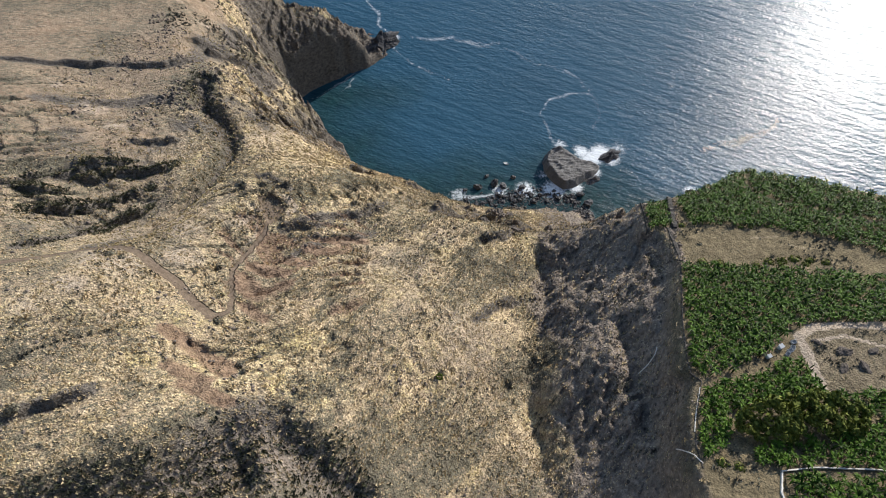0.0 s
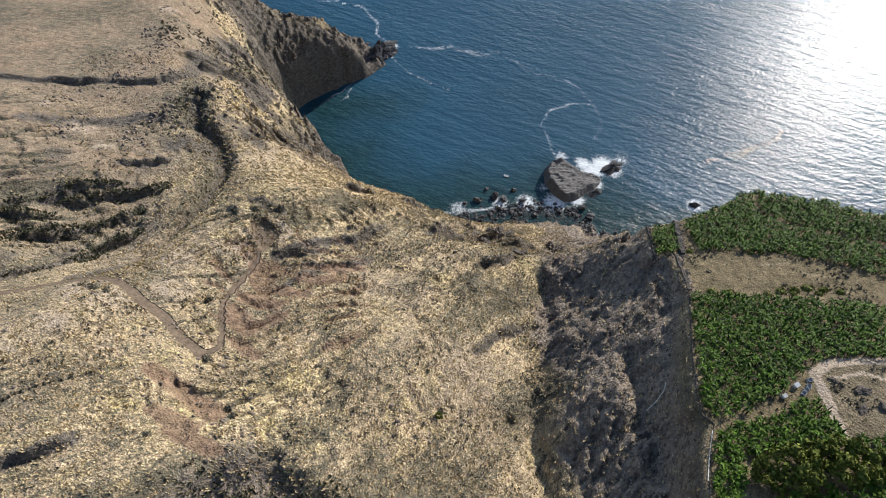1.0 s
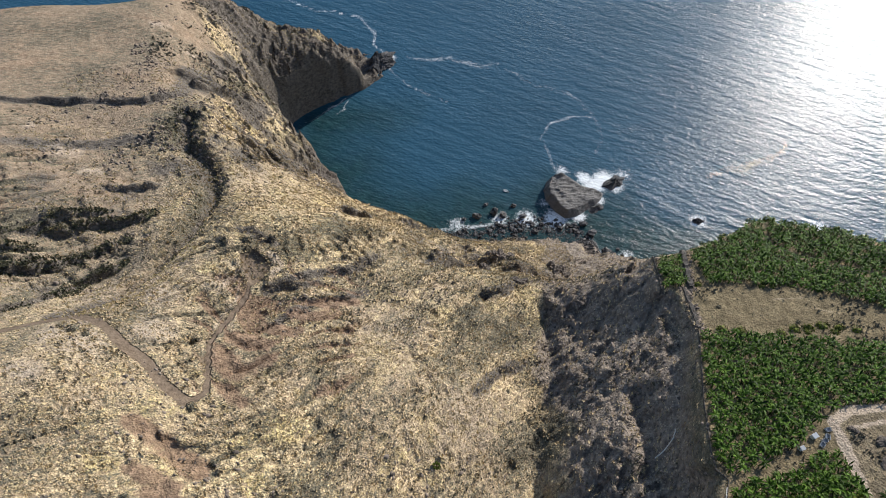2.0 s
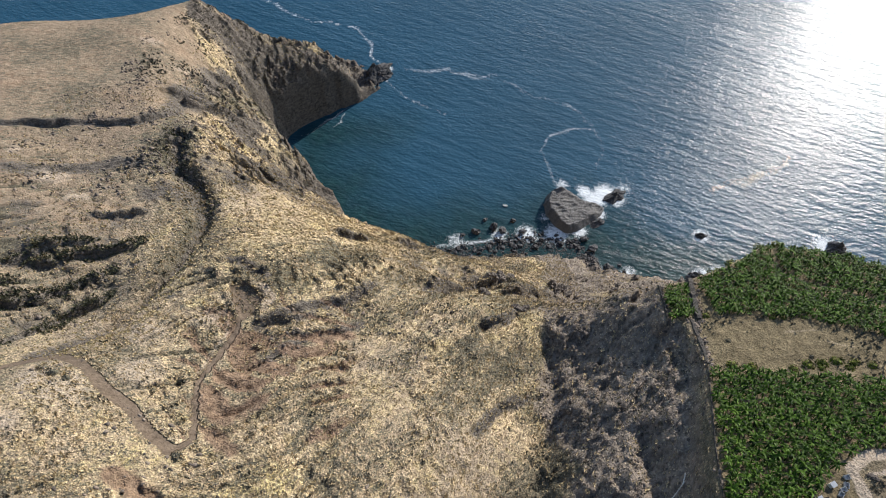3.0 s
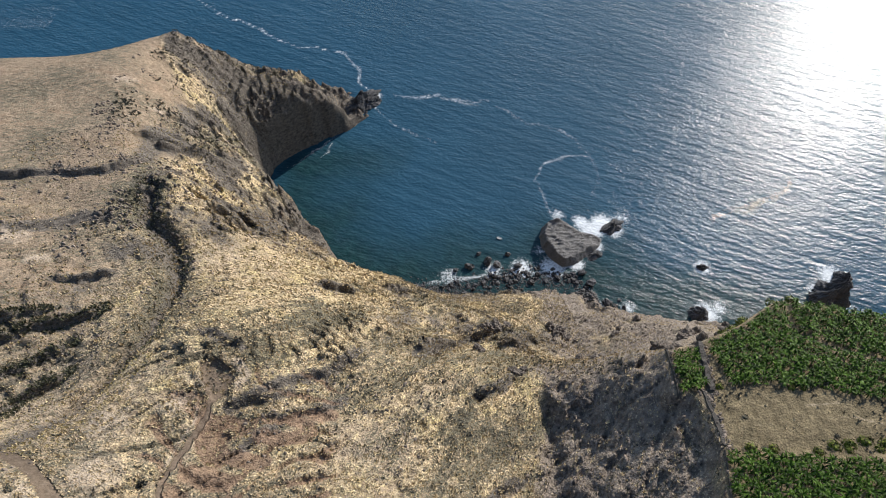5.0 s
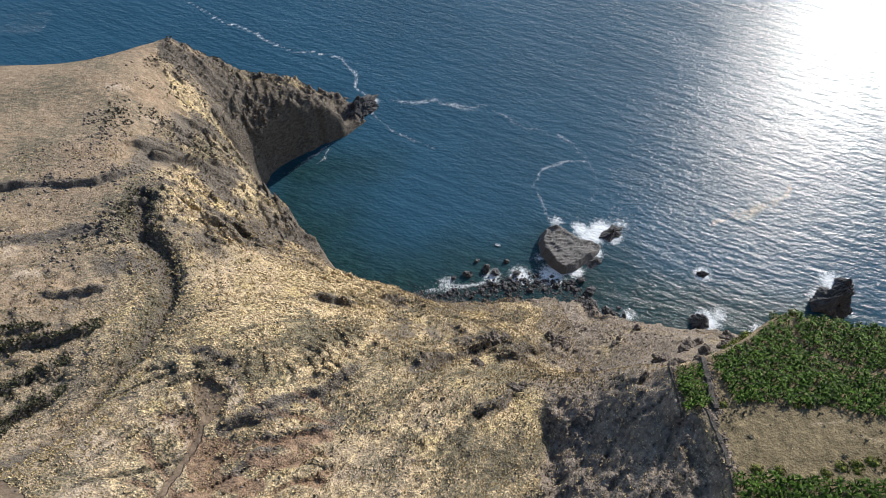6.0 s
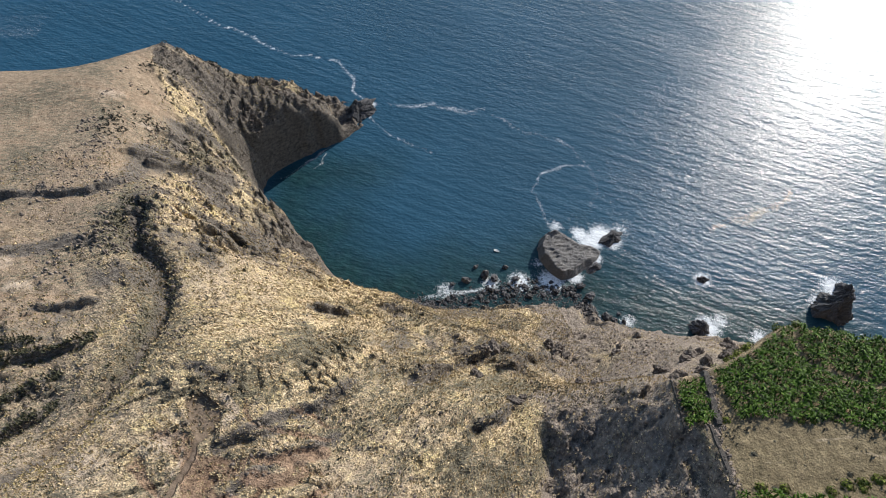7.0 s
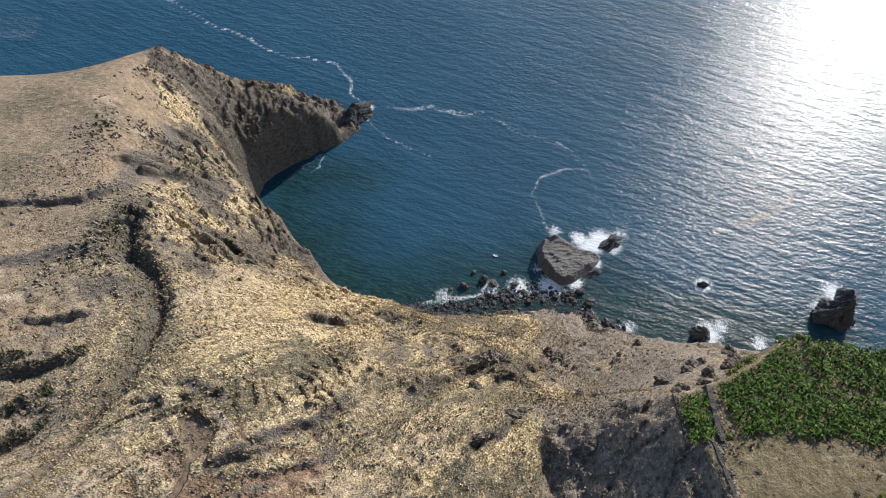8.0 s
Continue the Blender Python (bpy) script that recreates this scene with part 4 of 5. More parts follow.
for k in range(270):
    u = rng.random() ** 0.8
    px = -12 + 102 * u
    py = float(np.interp(px, [p[0] for p in BEACH], [p[1] for p in BEACH])) + rng.normal(-3.0, 3.0) + (3.5 if px > 40 else 0) * rng.random()
    big = 0.7 + 2.0 * rng.random() ** 3 + (0.5 if px > 30 else 0)
    b = new("boulder", blocks[k % 6])
    b.matrix_world = pose(px, py, max(height(px, py), -0.4) + 0.18 * big, *rng.uniform(-20, 20, 2), rng.uniform(0, 360)) @ Matrix.Scale(big, 4)
    tagged(b, "black wet lava boulder on the stony beach", "boulder", "boulders on the beach")
for px, py, big in ((22, 226, 4.2), (33, 229, 5.5), (38, 227, 4.5), (14, 224, 2.8), (45, 234, 3.2), (28, 235, 2.6), (50, 226, 4.0), (97, 200, 5.0), (101, 198, 3.6), (106, 197, 2.5), (99, 195, 3.0), (90, 213, 5.0), (86, 220, 4.5), (104, 202, 2.2)):
    b = new("boulder", blocks[int(px) % 6])
    b.matrix_world = pose(px, py, 0.2 * big - 0.3, 5, 8, px * 40) @ Matrix.Scale(big, 4)
    tagged(b, "large black lava boulder standing in the surf", "boulder", "boulders on the beach")


STONE_SHAPES = [clump_shape(400 + k, 5) for k in range(5)]
r = np.random.default_rng(6)
sx = r.uniform(-14, 92, 5200)
sy = np.interp(sx, [p[0] for p in BEACH], [p[1] for p in BEACH]) + r.normal(-4.0, 3.6, len(sx))
sz = np.maximum(land(sx, sy)[0], -0.35)
ss = 0.25 + 0.8 * r.random(len(sx)) ** 2
beach_stones = new("beach_stones", stuff_copies("beach_stones", STONE_SHAPES, np.stack([sx, sy, sz], -1), np.stack([ss, 0.8 * ss, 0.7 * ss], -1), r.uniform(0, 6.28, len(sx)), WET_LAVA, 6))
tagged(beach_stones, "black rounded lava stones covering the beach", "stones", kind="stuff")


# ---- a small white boat ----
def rowing_boat(m):
    boat = new("small_boat")
    boat.matrix_world = m
    half = [(0.0, 0.15, 0.55), (0.25, 0.62, 0.5), (0.6, 0.78, 0.48), (0.85, 0.55, 0.52), (1.0, 0.03, 0.68)]
    verts, faces = [], []
    for u, w, h in half:
        x = (u - 0.5) * 3.4
        verts += [(x, -w, h), (x, -w * 0.6, -0.1), (x, 0, -0.2), (x, w * 0.6, -0.1), (x, w, h), (x, w * 0.86, h), (x, w * 0.5, 0.08), (x, -w * 0.5, 0.08), (x, -w * 0.86, h)]
    for k in range(4):
        for j in range(9):
            a, b = k * 9 + j, k * 9 + (j + 1) % 9
            faces.append((a, b, b + 9, a + 9))
    faces += [tuple(range(8, -1, -1)), tuple(range(36, 45))]
    part("hull", mesh_from("hull", verts, faces, WHITE_PAINT), boat, "white painted hull")
    for x in (-0.6, 0.5):
        bm = bmesh.new()
        bmesh.ops.create_cube(bm, size=1)
        bmesh.ops.scale(bm, vec=(0.26, 1.15, 0.04), verts=bm.verts)
        bmesh.ops.translate(bm, vec=(x, 0, 0.34), verts=bm.verts)
        part("thwart", bm, boat, "grey bench board", GREY_METAL)
    return tagged(boat, "small white open boat lying on the calm bay", "boat")


rowing_boat(pose(41, 245.5, 0.05, 0, 0, 160))


def off_fields(x, y):
    ok = inner(x, y, TERRACE) > 0.3
    for ring in FIELDS:
        ok &= ~inside(x, y, ring)
    for line, half in FARM_TRACKS:
        ok &= along(x, y, line)[0] > half + 0.3
    return ok


# ---- dry scrub, tufts and stones on the slopes ----
TUFTS = [tuft_shape(k) for k in range(10)]
CHIPS = [clump_shape(k, 5) for k in range(8)]


def scatter(name, n, box, size, chance, mat, seed, label, category, flat=0.8, terrace=False):
    """Sows n clumps over a box of the plan; chance(x, y) thins them out."""
    r = np.random.default_rng(seed)
    x, y = r.uniform(box[0], box[2], n), r.uniform(box[1], box[3], n)
    keep = r.random(n) < chance(x, y)
    x, y = x[keep], y[keep]
    z, d = land(x, y)
    ok = (z > 2.5) & (d > 1.5) & (inner(x, y, TERRACE) < 0.5 if not terrace else off_fields(x, y))
    x, y, z = x[ok], y[ok], z[ok]
    s = size[0] + (size[1] - size[0]) * r.random(len(x)) ** 2.2
    stony = mat is STONES
    sizes = np.stack([s * r.uniform(0.9, 1.5 if stony else 1.9, len(x)), s * r.uniform(0.7, 1.0, len(x)), s * flat * r.uniform(0.6, 1.2, len(x))], -1)
    # tufts lie along the fall of the slope in the east and along its contours farther west
    lie = np.where(x > -32 + 8 * layered(x, y, 20, 2, 95), 0.9, -0.35) + r.normal(0, 0.35, len(x))
    ob = new(name, stuff_copies(name, CHIPS if stony else TUFTS, np.stack([x, y, z], -1), sizes, lie, mat, seed))
    return tagged(ob, label, category, kind="stuff")


def rib_mask(x, y):
    return layered(0.78 * x - 0.62 * y, 0.16 * (0.62 * x + 0.78 * y), 4.0, 3, 5)


def on_hill(x, y):
    bare = np.zeros(x.shape)
    for line, half in TRACKS + RED_SCARS:
        bare = np.maximum(bare, smooth(half + 0.6, half * 0.7, along_near(x, y, line)[0]))
    return (1 - bare) * np.where(x < -95, 0.25, 1.0) * np.where((x > 30) & (y < 118), 0.35, 1.0)


scatter("dry_grass_tufts", 90000, (-150, 8, 70, 215), (0.2, 0.62), lambda x, y: on_hill(x, y) * smooth(-0.5, 0.5, layered(x, y, 9, 3, 81) + 0.3), STRAW, 81,
        "straw-coloured dry grass tufts covering the slope", "dry grass", 0.8)
scatter("grey_scrub", 56000, (-160, 8, 70, 240), (0.16, 0.55), lambda x, y: on_hill(x, y) * smooth(-0.05, 0.6, 0.8 * layered(x, y, 12, 3, 82) + 0.7 * rib_mask(x, y) + 0.14 * smooth(-45, -15, x) * smooth(130, 110, y)), SCRUB, 82,
        "dark grey-green low scrub on the stony slope", "scrub", 0.9)
scatter("loose_stones", 24000, (-150, 8, 110, 230), (0.2, 0.65), lambda x, y: smooth(0.0, 0.6, layered(x, y, 16, 3, 83) + 0.4 * smooth(25, 40, x)), STONES, 83,
        "scattered dark lava stones on the slope", "stones", 0.7)
scatter("ravine_scrub", 9000, (26, 20, 72, 132), (0.2, 0.6), lambda x, y: smooth(-0.1, 0.5, layered(x, y, 10, 3, 84)), SCRUB, 84, "grey-brown dry scrub on the ravine floor", "scrub", 0.9)
scatter("hollow_scrub", 8000, (-105, 5, -8, 38), (0.2, 0.75), lambda x, y: smooth(11, 4, along(x, y, [(-100, 2), (-75, 13), (-58, 18), (-42, 27), (-24, 22)])[0] + 5 * layered(x, y, 8, 3, 88)), SHADED_SCRUB, 88, "dark green scrub filling the hollow, colour deepened for its shade", "scrub", 1.0)
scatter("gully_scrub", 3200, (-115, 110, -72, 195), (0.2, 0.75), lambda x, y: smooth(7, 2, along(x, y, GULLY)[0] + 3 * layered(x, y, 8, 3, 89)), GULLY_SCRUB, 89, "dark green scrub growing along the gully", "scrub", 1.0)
scatter("ledge_scrub", 26000, (-140, 80, -92, 150), (0.2, 0.7), lambda x, y: smooth(2.6, 0.8, np.min([along_near(x, y - 0.6, line)[0] for line, drop, width in LEDGES[:6]], axis=0) + 2.5 * layered(x, y, 7, 3, 90)), GULLY_SCRUB, 90,
        "dark green scrub growing along the rock ledges", "scrub", 0.9)
scatter("headland_grass", 11000, (-122, 160, -55, 372), (0.2, 0.6), lambda x, y: smooth(0.0, 0.5, layered(x, y, 13, 3, 85) - 0.5 * layered(x, y, 12, 4, 58)), YELLOW_GRASS, 185, "yellow dry grass in patches among the headland rocks", "dry grass", 0.6)
scatter("yellow_grass_tufts", 9000, (-150, 85, -72, 168), (0.15, 0.5), lambda x, y: smooth(0.0, 0.5, layered(x, y, 15, 3, 188) + 0.1), YELLOW_GRASS, 188, "yellow dry grass in patches between rock ledges", "dry grass", 0.7)
scatter("headland_stones", 12000, (-138, 150, -55, 372), (0.2, 0.85), lambda x, y: smooth(-0.2, 0.4, layered(x, y, 12, 4, 58)), STONES, 186, "dark broken rocks on the headland", "stones", 1.0)
scatter("shore_tufts", 9000, (45, 122, 150, 196), (0.2, 0.5), lambda x, y: smooth(-0.2, 0.5, layered(x, y, 10, 3, 187)), STRAW, 187, "straw tufts dotting dark soil above the shore", "dry grass", 0.8)
scatter("headland_scrub", 8000, (-135, 225, -60, 372), (0.3, 1.1), lambda x, y: smooth(-0.1, 0.5, layered(x, y, 14, 3, 85)), SCRUB, 85, "grey-green scrub on the rocky headland", "scrub", 0.8)


scatter("terrace_scrub", 15000, (52, 20, 135, 130), (0.2, 0.75), lambda x, y: smooth(-0.1, 0.6, layered(x, y, 7, 3, 86)), SCRUB, 86, "dry brown scrub on the fallow terrace ground", "scrub", 0.8, True)
scatter("bank_stones", 5000, (60, 82, 82, 119), (0.2, 0.6), lambda x, y: smooth(2.2, 0.8, np.min([along(x, y, line)[0] for line in ([(63.8, 99.5), (66, 115)], [(69.4, 86), (70.6, 101)], [(72.6, 101), (75.6, 117)])], axis=0)), STONES, 91,
        "dark rubble stones piled along the terrace banks", "stones", 0.9, True)
scatter("terrace_grass", 3000, (52, 20, 135, 130), (0.2, 0.6), lambda x, y: smooth(-0.1, 0.6, layered(x, y, 7, 3, 87)), STRAW, 87, "pale dry grass on the fallow terrace ground", "dry grass", 0.7, True)


# ---- banana fields ----
def leaf_strip(length, width, rise, droop, turn):
    """One arching banana leaf, folded along its rib."""
    v, f = [], []
    for k, u in enumerate((0.0, 0.3, 0.65, 1.0)):
        w = width * (0.25, 1.0, 0.95, 0.15)[k] / 2
        x, z = length * u * (1 - 0.12 * u), rise * u - droop * u * u
        v += [(x, -w, z + 0.12 * w), (x, 0, z - 0.1 * w), (x, w, z + 0.12 * w)]
    for k in range(3):
        a = 3 * k
        f += [(a, a + 1, a + 4, a + 3), (a + 1, a + 2, a + 5, a + 4)]
    v = np.array(v)
    c, s = math.cos(turn), math.sin(turn)
    return np.stack([v[:, 0] * c - v[:, 1] * s, v[:, 0] * s + v[:, 1] * c, v[:, 2]], -1), np.array(f)


def crown_shape(seed):
    r = np.random.default_rng(seed)
    verts, faces, base = [], [], 0
    n = 13
    for k in range(n):
        v, f = leaf_strip(r.uniform(1.0, 1.9), r.uniform(0.26, 0.42), r.uniform(0.3, 2.4), r.uniform(0.6, 2.4), k * 2.4 + r.uniform(-0.3, 0.3))
        v[:, 2] += 1.7
        verts.append(v)
        faces.append(f + base)
        base += len(v)
    return np.concatenate(verts), np.concatenate(faces)


CROWNS = [crown_shape(100 + k) for k in range(6)]


def stem_mesh():
    v, f = [], []
    for z, r in ((-0.4, 0.16), (0.7, 0.13), (1.8, 0.09)):
        v += [(r * math.cos(a * 1.0472), r * math.sin(a * 1.0472), z) for a in range(6)]
    for k in range(2):
        for a in range(6):
            b = (a + 1) % 6
            f.append((6 * k + a, 6 * k + b, 6 * k + 6 + b, 6 * k + 6 + a))
    f.append(tuple(range(12, 18)))
    return mesh_from("stem", v, f, BANANA_STEM)


STEM = stem_mesh()
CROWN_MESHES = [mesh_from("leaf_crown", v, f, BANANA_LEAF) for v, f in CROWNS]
LABEL = "green banana plant with a crown of arching glossy leaves"
rng = np.random.default_rng(9)
sown, plants = [], 0
for ring in FIELDS:
    xs, ys = [p[0] for p in ring], [p[1] for p in ring]
    gx, gy = np.meshgrid(np.arange(min(xs), max(xs), 1.38), np.arange(min(ys), max(ys), 1.3))
    gx, gy = gx + rng.uniform(-0.6, 0.6, gx.shape), gy + rng.uniform(-0.6, 0.6, gy.shape)
    ok = inside(gx, gy, ring) & (rng.random(gx.shape) < 0.96) & (along(gx, gy, FIELD_SEAM)[0] > 0.9)
    px, py = gx[ok], gy[ok]
    pz = land(px, py)[0]
    for x, y, z in zip(px, py, pz):
        s, turn = rng.uniform(0.55, 1.12), rng.uniform(0, 360)
        if ring in (FIELD_NEAR, FIELD_HUT) and plants < 295 and x < 95:
            p = new("banana_plant")
            p.matrix_world = pose(x, y, z, 0, 0, turn) @ Matrix.Scale(s, 4)
            part("stem", STEM, p)
            part("leaf_crown", CROWN_MESHES[plants % 6], p)
            tagged(p, LABEL, "banana plant", "banana plants in the terraced fields")
            plants += 1
        else:
            sown.append((x, y, z, s, radians(turn)))
sown = np.array(sown)
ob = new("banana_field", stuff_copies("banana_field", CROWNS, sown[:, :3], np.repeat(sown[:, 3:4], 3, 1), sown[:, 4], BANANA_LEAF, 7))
tagged(ob, "dense rows of green banana plants on the terraces", "banana plants", kind="stuff")


# ---- trees beside the fields ----
def tree_meshes(seed, tall, wide):
    """Trunk with limbs, and a crown of many small leaf clumps."""
    r = np.random.default_rng(seed)
    v, f = [], []

    def limb(a, b, ra, rb):
        a, b = np.array(a, float), np.array(b, float)
        ax = (b - a) / np.linalg.norm(b - a)
        side = np.cross(ax, (0.3, 0.9, 0.2))
        side /= np.linalg.norm(side)
        up = np.cross(ax, side)
        base = len(v)
        for p, rad in ((a, ra), (b, rb)):
            for k in range(6):
                v.append(tuple(p + rad * (math.cos(k * 1.0472) * side + math.sin(k * 1.0472) * up)))
        for k in range(6):
            n = (k + 1) % 6
            f.append((base + k, base + n, base + 6 + n, base + 6 + k))

    fork = (0.1, 0.0, tall * 0.35)
    limb((0, 0, -0.4), fork, 0.22, 0.15)
    leaves = []
    for k in range(9):
        a = k * 2.4
        end = (wide * 0.36 * math.cos(a) * r.uniform(0.5, 1.1), wide * 0.36 * math.sin(a) * r.uniform(0.5, 1.1), tall * r.uniform(0.55, 0.9))
        limb(fork, end, 0.09, 0.03)
        for _ in range(90):
            q = r.normal(0, 1, 3)
            q = q / np.linalg.norm(q) * r.uniform(0.6, 1.0) * wide * 0.2 * np.array((1, 1, 0.75))
            c = np.array(end) + q
            n = q / np.linalg.norm(q) + r.normal(0, 0.5, 3)
            n /= np.linalg.norm(n)
            t = np.cross(n, (0.2, 0.1, 1.0))
            t /= np.linalg.norm(t)
            b = np.cross(n, t)
            w = r.uniform(0.22, 0.45)
            leaves.append(np.array([c - w * t, c - 0.6 * w * b + 0.1 * n, c + w * t, c + 0.6 * w * b + 0.1 * n]))
    crown = soup("crown", [(q, np.array([[0, 1, 2, 3]])) for q in leaves], TREE_LEAF)
    return mesh_from("trunk", v, f, BARK), crown


TREES = [tree_meshes(200 + k, t, w) for k, (t, w) in enumerate(((5.0, 5.0), (4.2, 4.4), (5.5, 6.0)))]


def tree(x, y, kind, s, text):
    t = new("tree")
    t.matrix_world = pose(x, y, height(x, y), 0, 0, x * 37 % 360) @ Matrix.Scale(s, 4)
    part("trunk", TREES[kind][0], t)
    part("crown", TREES[kind][1], t, "dense olive-green crown")
    return tagged(t, text, "tree", "trees beside the banana fields")


for k, (x, y, s) in enumerate(((64, 33.5, 0.85), (66, 31.2, 0.7), (69.5, 34.8, 1.0), (73, 33, 0.9), (77, 35.8, 1.05), (80, 33, 0.9), (84, 36, 1.0), (88, 34.6, 0.9), (71, 31.4, 0.75), (86, 32.2, 0.7), (75.5, 37.4, 0.8), (81, 37.6, 0.85))):
    tree(x, y, k % 3, 1.3 * s, "dense olive-green tree in the clump between banana fields")
tree(-1.0, 50.4, 1, 0.42, "single small green bush on the dry slope")


# ---- walls of the terraces ----
def stone_wall(name, line, tall, thick, mat, label, foot=0.8):
    """A rough wall along a line: blocks with uneven tops."""
    pts = []
    for (ax, ay), (bx, by) in zip(line, line[1:]):
        n = max(1, int(math.hypot(bx - ax, by - ay) / 0.9))
        pts += [(ax + (bx - ax) * k / n, ay + (by - ay) * k / n) for k in range(n)]
    pts.append(line[-1])
    r = np.random.default_rng(len(pts))
    v, f = [], []
    for k, (x, y) in enumerate(pts):
        (ax, ay), (bx, by) = pts[max(k - 1, 0)], pts[min(k + 1, len(pts) - 1)]
        l = math.hypot(bx - ax, by - ay) or 1
        nx, ny = -(by - ay) / l * thick / 2, (bx - ax) / l * thick / 2
        zl, zr = height(x + nx, y + ny), height(x - nx, y - ny)
        top = max(zl, zr) + tall + r.uniform(-0.35, 0.2) * tall
        low = min(zl, zr) - foot
        j = r.uniform(0.85, 1.15)
        e, g = r.uniform(0.35, 0.8), r.uniform(0.35, 0.8)
        v += [(x + nx * j, y + ny * j, low), (x + nx * e, y + ny * e, top - r.uniform(0, 0.3) * tall), (x - nx * g, y - ny * g, top), (x - nx * j, y - ny * j, low)]
    for k in range(len(pts) - 1):
        a, b = 4 * k, 4 * k + 4
        f += [(a, b, b + 1, a + 1), (a + 1, b + 1, b + 2, a + 2), (a + 2, b + 2, b + 3, a + 3)]
    f += [(0, 1, 2, 3), tuple(4 * (len(pts) - 1) + k for k in (3, 2, 1, 0))]
    return tagged(new(name, mesh_from(name, v, f, mat)), label, "wall", kind="structure")


stone_wall("wall_parapet", [(65.5, 14), (65.8, 19), (68, 23.3), (75, 24), (87, 23.4), (110, 21)], 0.45, 0.45, LIMEWASH, "pale limewashed terrace parapet round the low field")
stone_wall("wall_terrace_edge", [(52.6, 24), (53, 29), (55, 35), (60, 44.6), (58.4, 47), (58.8, 51), (62, 63), (69, 85)], 0.3, 0.35, WALL_STONE, "low grey stone edging of the banana terrace")
stone_wall("wall_windbreak", [(72.6, 101), (73.6, 107), (75.6, 117)], 1.1, 2.2, WALL_STONE, "tall grey stone windbreak between two plots")
stone_wall("wall_plot", [(63.8, 99.5), (65, 107), (66, 115)], 0.6, 0.6, WALL_STONE, "grey stone wall round the small plot")
stone_wall("wall_field_side", [(69.4, 86), (70.2, 93), (70.6, 101)], 0.3, 1.6, WALL_STONE, "dark stone bank at the terrace edge")


# ---- huts and clutter in the fields ----
def box_part(name, size, at, parent, mat, label="", bevel=0.03):
    bm = bmesh.new()
    bmesh.ops.create_cube(bm, size=1)
    bmesh.ops.scale(bm, vec=size, verts=bm.verts)
    bmesh.ops.bevel(bm, geom=bm.edges[:], offset=bevel, segments=1, affect="EDGES")
    bmesh.ops.translate(bm, vec=at, verts=bm.verts)
    return part(name, bm, parent, label, mat)


def pump_hut(x, y, turn, s, text):
    hut = new("pump_hut")
    hut.matrix_world = pose(x, y, height(x, y), 0, 0, turn) @ Matrix.Scale(s, 4)
    box_part("body", (1.6, 1.3, 1.9), (0, 0, 0.85), hut, WHITE_PAINT)
    roof = box_part("roof", (1.85, 1.55, 0.1), (0, 0, 1.86), hut, GREY_METAL, "flat sheet roof")
    door = box_part("door", (0.7, 0.05, 1.4), (0.1, -0.66, 0.75), hut, GREY_METAL, "grey metal door")
    box_part("handle", (0.04, 0.06, 0.16), (0.36, -0.7, 0.8), door, LAVA, "dark iron handle", 0.01)
    return tagged(hut, text, "hut")


pump_hut(82.3, 54.0, 25, 0.7, "small white pump hut with a flat roof by the field path")
pump_hut(78.2, 51.2, 20, 0.6, "small white box hut among banana plants")
heap_shape = [rock_mesh("rubble_mound", (3.4, 2.2, 1.3), 60 + k, STONES, 4, 0, 0.5) for k in range(2)]
for k, (x, y, s) in enumerate(((97, 52.5, 1.0), (94, 47.5, 0.75), (99, 47.8, 0.9), (92, 55.5, 0.6), (104, 52.5, 0.7))):
    h = new("rubble_mound", heap_shape[k % 2])
    h.matrix_world = pose(x, y, height(x, y) + 0.2, 0, 0, 50 * k) @ Matrix.Scale(s, 4)
    tagged(h, "low mound of dark rubble on the bare yard", "rubble mound", "rubble mounds on the yard")


def bush_shape(seed):
    r = np.random.default_rng(seed)
    quads = []
    for _ in range(140):
        q = r.normal(0, 1, 3)
        q[2] = abs(q[2])
        q = q / np.linalg.norm(q) * r.uniform(0.55, 1.05) * np.array((1, 1, 0.7))
        t = np.cross(q, (0.1, 0.2, 1.0)) + r.normal(0, 0.3, 3)
        t /= np.linalg.norm(t)
        b = np.cross(q, t) / np.linalg.norm(q)
        w = r.uniform(0.1, 0.2)
        quads.append((np.array([q - w * t, q - w * b, q + w * t, q + w * b]), np.array([[0, 1, 2, 3]])))
    return quads


DRY_BUSH = [soup("bush", bush_shape(k), SCRUB) for k in (300, 301)]
GREEN_BUSH = [soup("bush", bush_shape(k), TREE_LEAF) for k in (302, 303)]


def bush(x, y, s, green, text):
    b = new("bush", (GREEN_BUSH if green else DRY_BUSH)[int(abs(x * 7)) % 2])
    b.matrix_world = pose(x, y, height(x, y) - 0.1, 0, 0, x * 53 % 360) @ Matrix.Diagonal((s, s * 0.9, s * 0.8, 1))
    return tagged(b, text, "bush", "bushes on the slope" if not green else "green bushes by the fields")


for x, y, s in ((-88, 79, 2.0), (-83, 77, 1.6), (-92, 81, 1.5), (-56.5, 61, 1.6), (-79, 88, 1.0), (-47, 48, 1.4), (-70, 95, 1.0), (-66, 76, 0.8), (-30, 60, 1.2), (-60, 40, 1.3), (19, 74, 1.2), (-84, 33, 1.6), (25, 60, 1.5), (26, 63, 1.2)):
    bush(x, y, s, False, "dark dry bush on the straw-coloured slope")
r = np.random.default_rng(77)
for k in range(46):
    x, y = r.uniform(74, 122), r.uniform(84, 103)
    if off_fields(np.array([x]), np.array([y]))[0] and layered(np.array([x]), np.array([y]), 9, 2, 160)[0] > -0.1:
        bush(x, y, r.uniform(0.4, 1.1), False, "low dry bush on the fallow terrace")
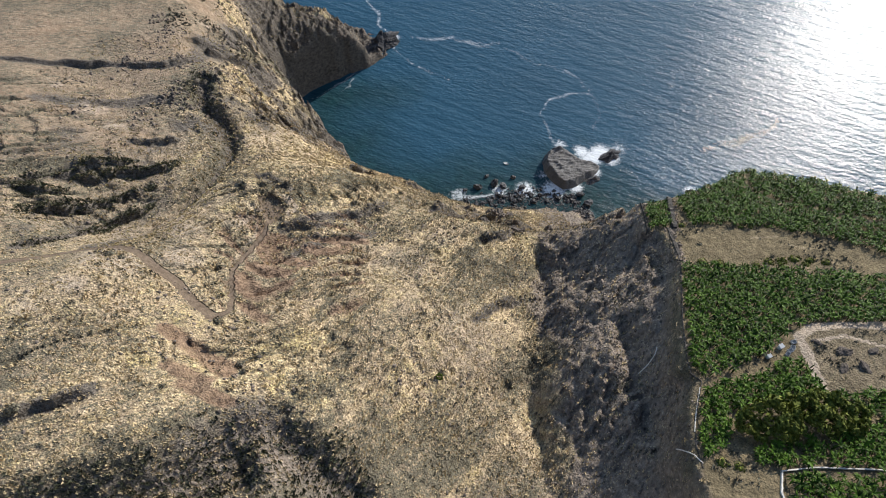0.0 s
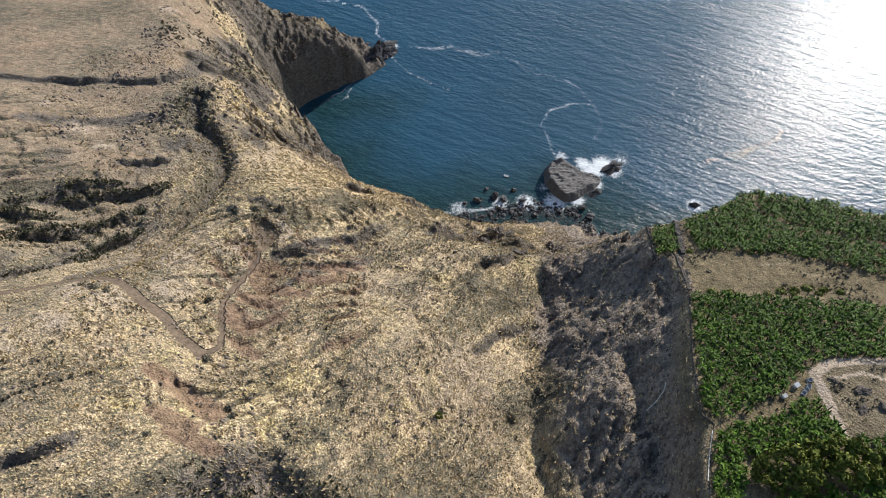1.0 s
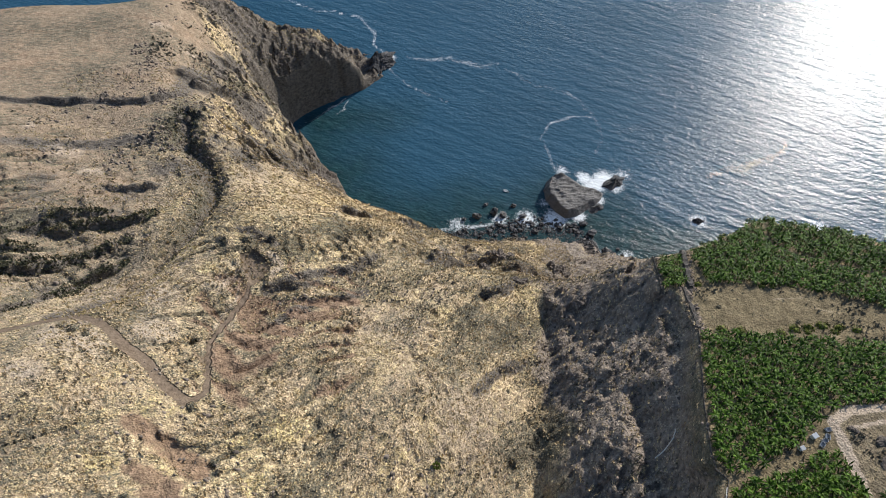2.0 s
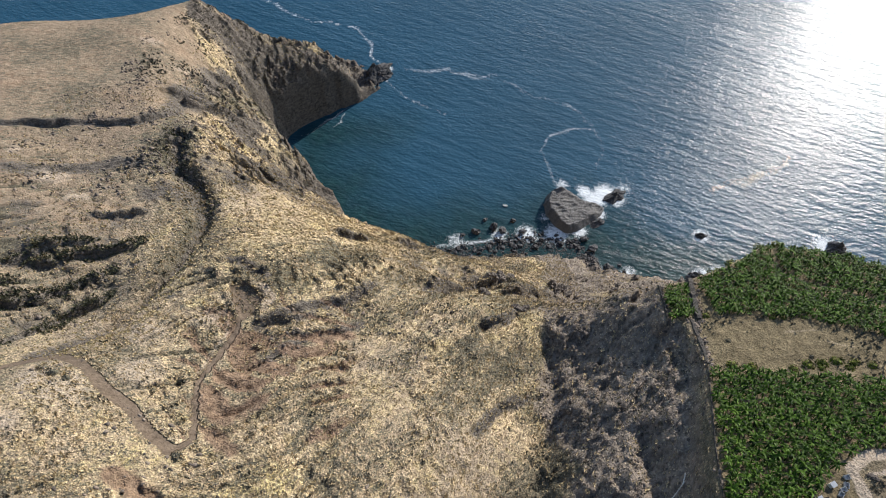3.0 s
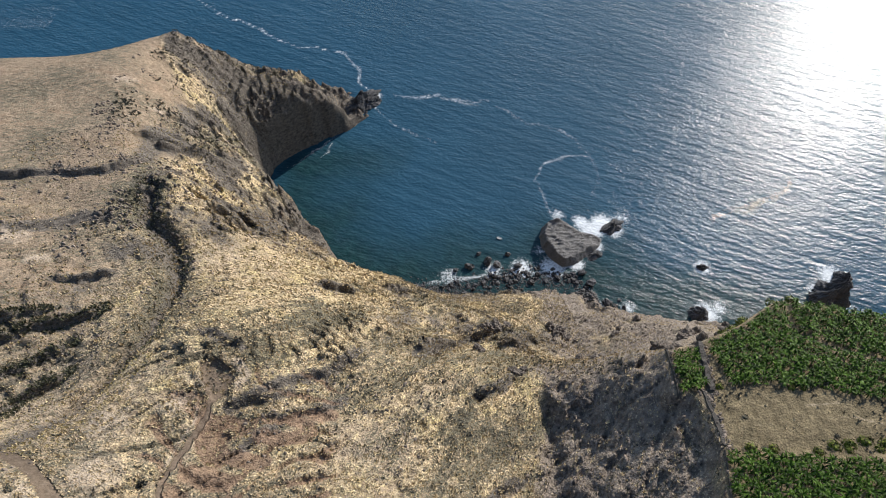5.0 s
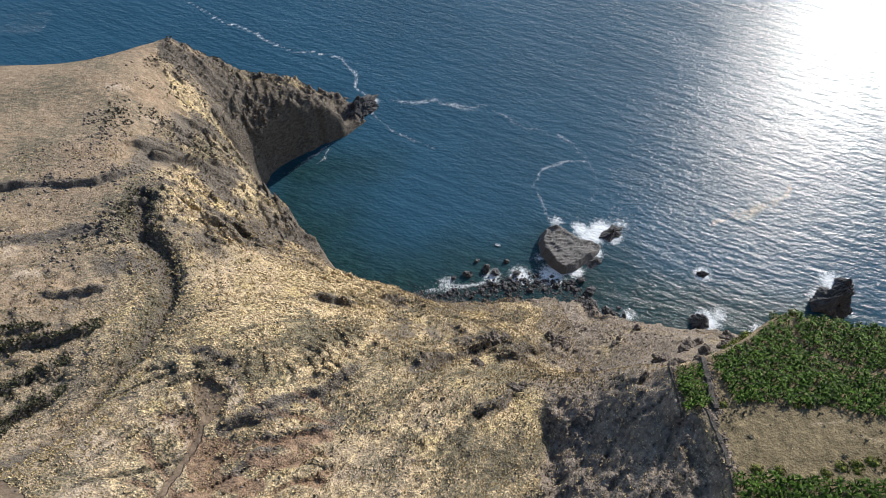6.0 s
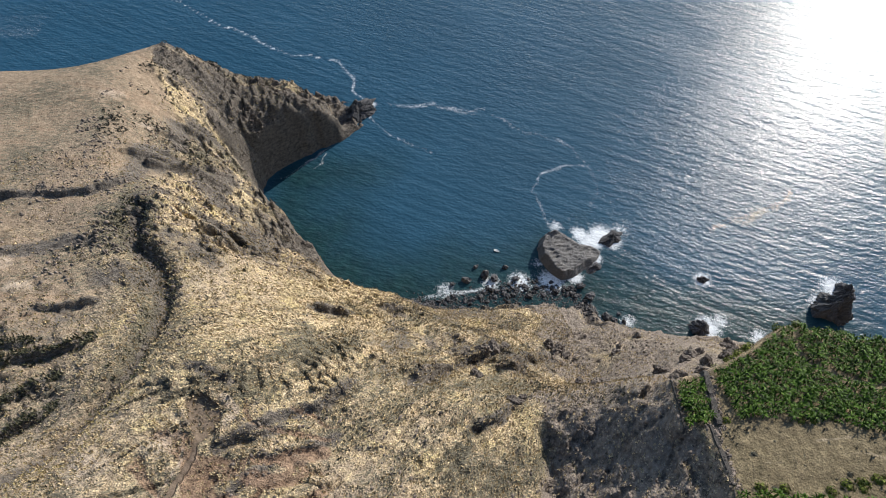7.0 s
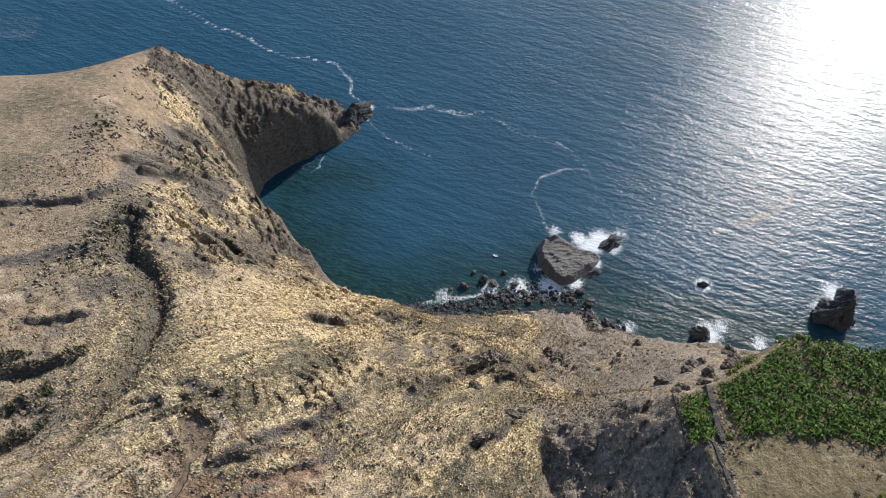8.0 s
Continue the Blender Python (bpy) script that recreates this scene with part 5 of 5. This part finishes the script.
for x, y, s in ((75, 102, 1.4), (93, 101, 1.3), (96, 100.6, 1.1), (108, 99, 1.3), (101, 100.8, 0.9), (80, 84.5, 1.6), (75, 85, 1.8), (90, 83.5, 1.6), (94, 84.5, 1.9), (98, 85, 1.9), (102, 85.5, 2.0), (106, 85, 1.7), (110, 84, 1.6), (97, 83.5, 1.4), (104, 83.5, 1.5), (86, 123, 1.8), (91, 125, 2.0), (97, 129, 2.2), (102, 132, 1.6), (106, 133.5, 1.4), (88, 122.5, 1.5), (93.5, 125.5, 2.4), (95, 127.5, 1.9), (99, 130, 2.0), (104, 131.5, 2.1), (109, 132, 1.8), (84, 120.5, 1.4), (69, 27, 0.9), (57, 25, 1.6), (60, 24, 1.4)):
    bush(x, y, s, True, "yellow-green bush at the edge of a banana field")


# ---- rock outcrops on the shore slope ----
OUTCROP = plain("outcrop_rock", (0.125, 0.103, 0.085), 0.95, 0.5, 0.5, 0.6)
crags = [rock_mesh("rock_outcrop", (1.0, 0.75, 0.8), 60 + k, OUTCROP, 4, 0, 0.6) for k in range(4)]
for k, (x, y, s) in enumerate(((82, 159, 4.5), (84, 162, 3), (79, 131, 5), (83, 133, 4), (77, 122, 4.5), (100, 143, 4.5), (96, 141, 6), (92, 138, 4), (140, 167, 6), (135, 164, 5), (59, 166, 7), (56, 169, 5), (62, 162, 4),
                               (26, 151, 6), (22, 149, 4.5), (30, 153, 4), (26, 117, 4), (29, 119, 3.2), (17, 132, 4.5), (66, 160, 3.5), (97, 171, 4), (58, 128, 5), (53, 131, 4), (45, 106, 3.2), (108, 138, 5.5), (112, 142, 4.5), (104, 137, 4), (72, 119, 3.5),
                               (88, 127, 4), (94, 132, 5), (118, 146, 5), (124, 150, 6), (130, 156, 5))):
    b = new("rock_outcrop", crags[k % 4])
    b.matrix_world = pose(x, y, height(x, y) - 0.08 * s, 10 * math.sin(k), 8 * math.cos(3 * k), k * 77 % 360) @ Matrix.Diagonal((s, s, s * (0.75 + 0.25 * (k % 3)), 1))
    tagged(b, "jagged dark brown rock outcrop on the shore slope", "rock outcrop", "outcrops on the shore slope")


# ---- hoses and crates ----
def hose(points, text):
    """A thick irrigation hose lying on the ground."""
    data = bpy.data.curves.new("irrigation_hose", "CURVE")
    data.dimensions, data.bevel_depth, data.bevel_resolution = "3D", 0.13, 1
    line = data.splines.new("POLY")
    pts = curve(points, 5)
    line.points.add(len(pts) - 1)
    for p, (x, y) in zip(line.points, pts):
        p.co = (x, y, height(x, y) + 0.15, 1)
    data.materials.append(LIMEWASH)
    return tagged(new("irrigation_hose", data), text, "hose", "hoses beside the terraces")


hose([(52, 53), (54, 54.5), (56, 57), (57, 59)], "pale grey irrigation hose lying on the ravine bank")
hose([(59, 43), (58, 41), (55.5, 36), (53.8, 32)], "pale grey irrigation hose along the terrace edge")
hose([(51, 29.5), (51.8, 27), (53, 25)], "short pale hose on the dark bank")


def crate(x, y, turn):
    c = new("crate")
    c.matrix_world = pose(x, y, height(x, y), 0, 0, turn)
    for k, (sx, sy, px, py) in enumerate(((1.2, 0.06, 0, 0.42), (1.2, 0.06, 0, -0.42), (0.06, 0.78, 0.57, 0), (0.06, 0.78, -0.57, 0))):
        box_part("side_board", (sx, sy, 0.6), (px, py, 0.3), c, GREY_METAL, "", 0.01)
    box_part("base", (1.08, 0.78, 0.05), (0, 0, 0.06), c, GREY_METAL, "", 0.01)
    return tagged(c, "grey open crate beside the pump hut", "crate", "crates by the hut")


for x, y, turn in ((84.3, 53.0, 20), (85.4, 53.9, 70), (83.2, 52.0, 45), (86.4, 55.6, 10)):
    crate(x, y, turn)
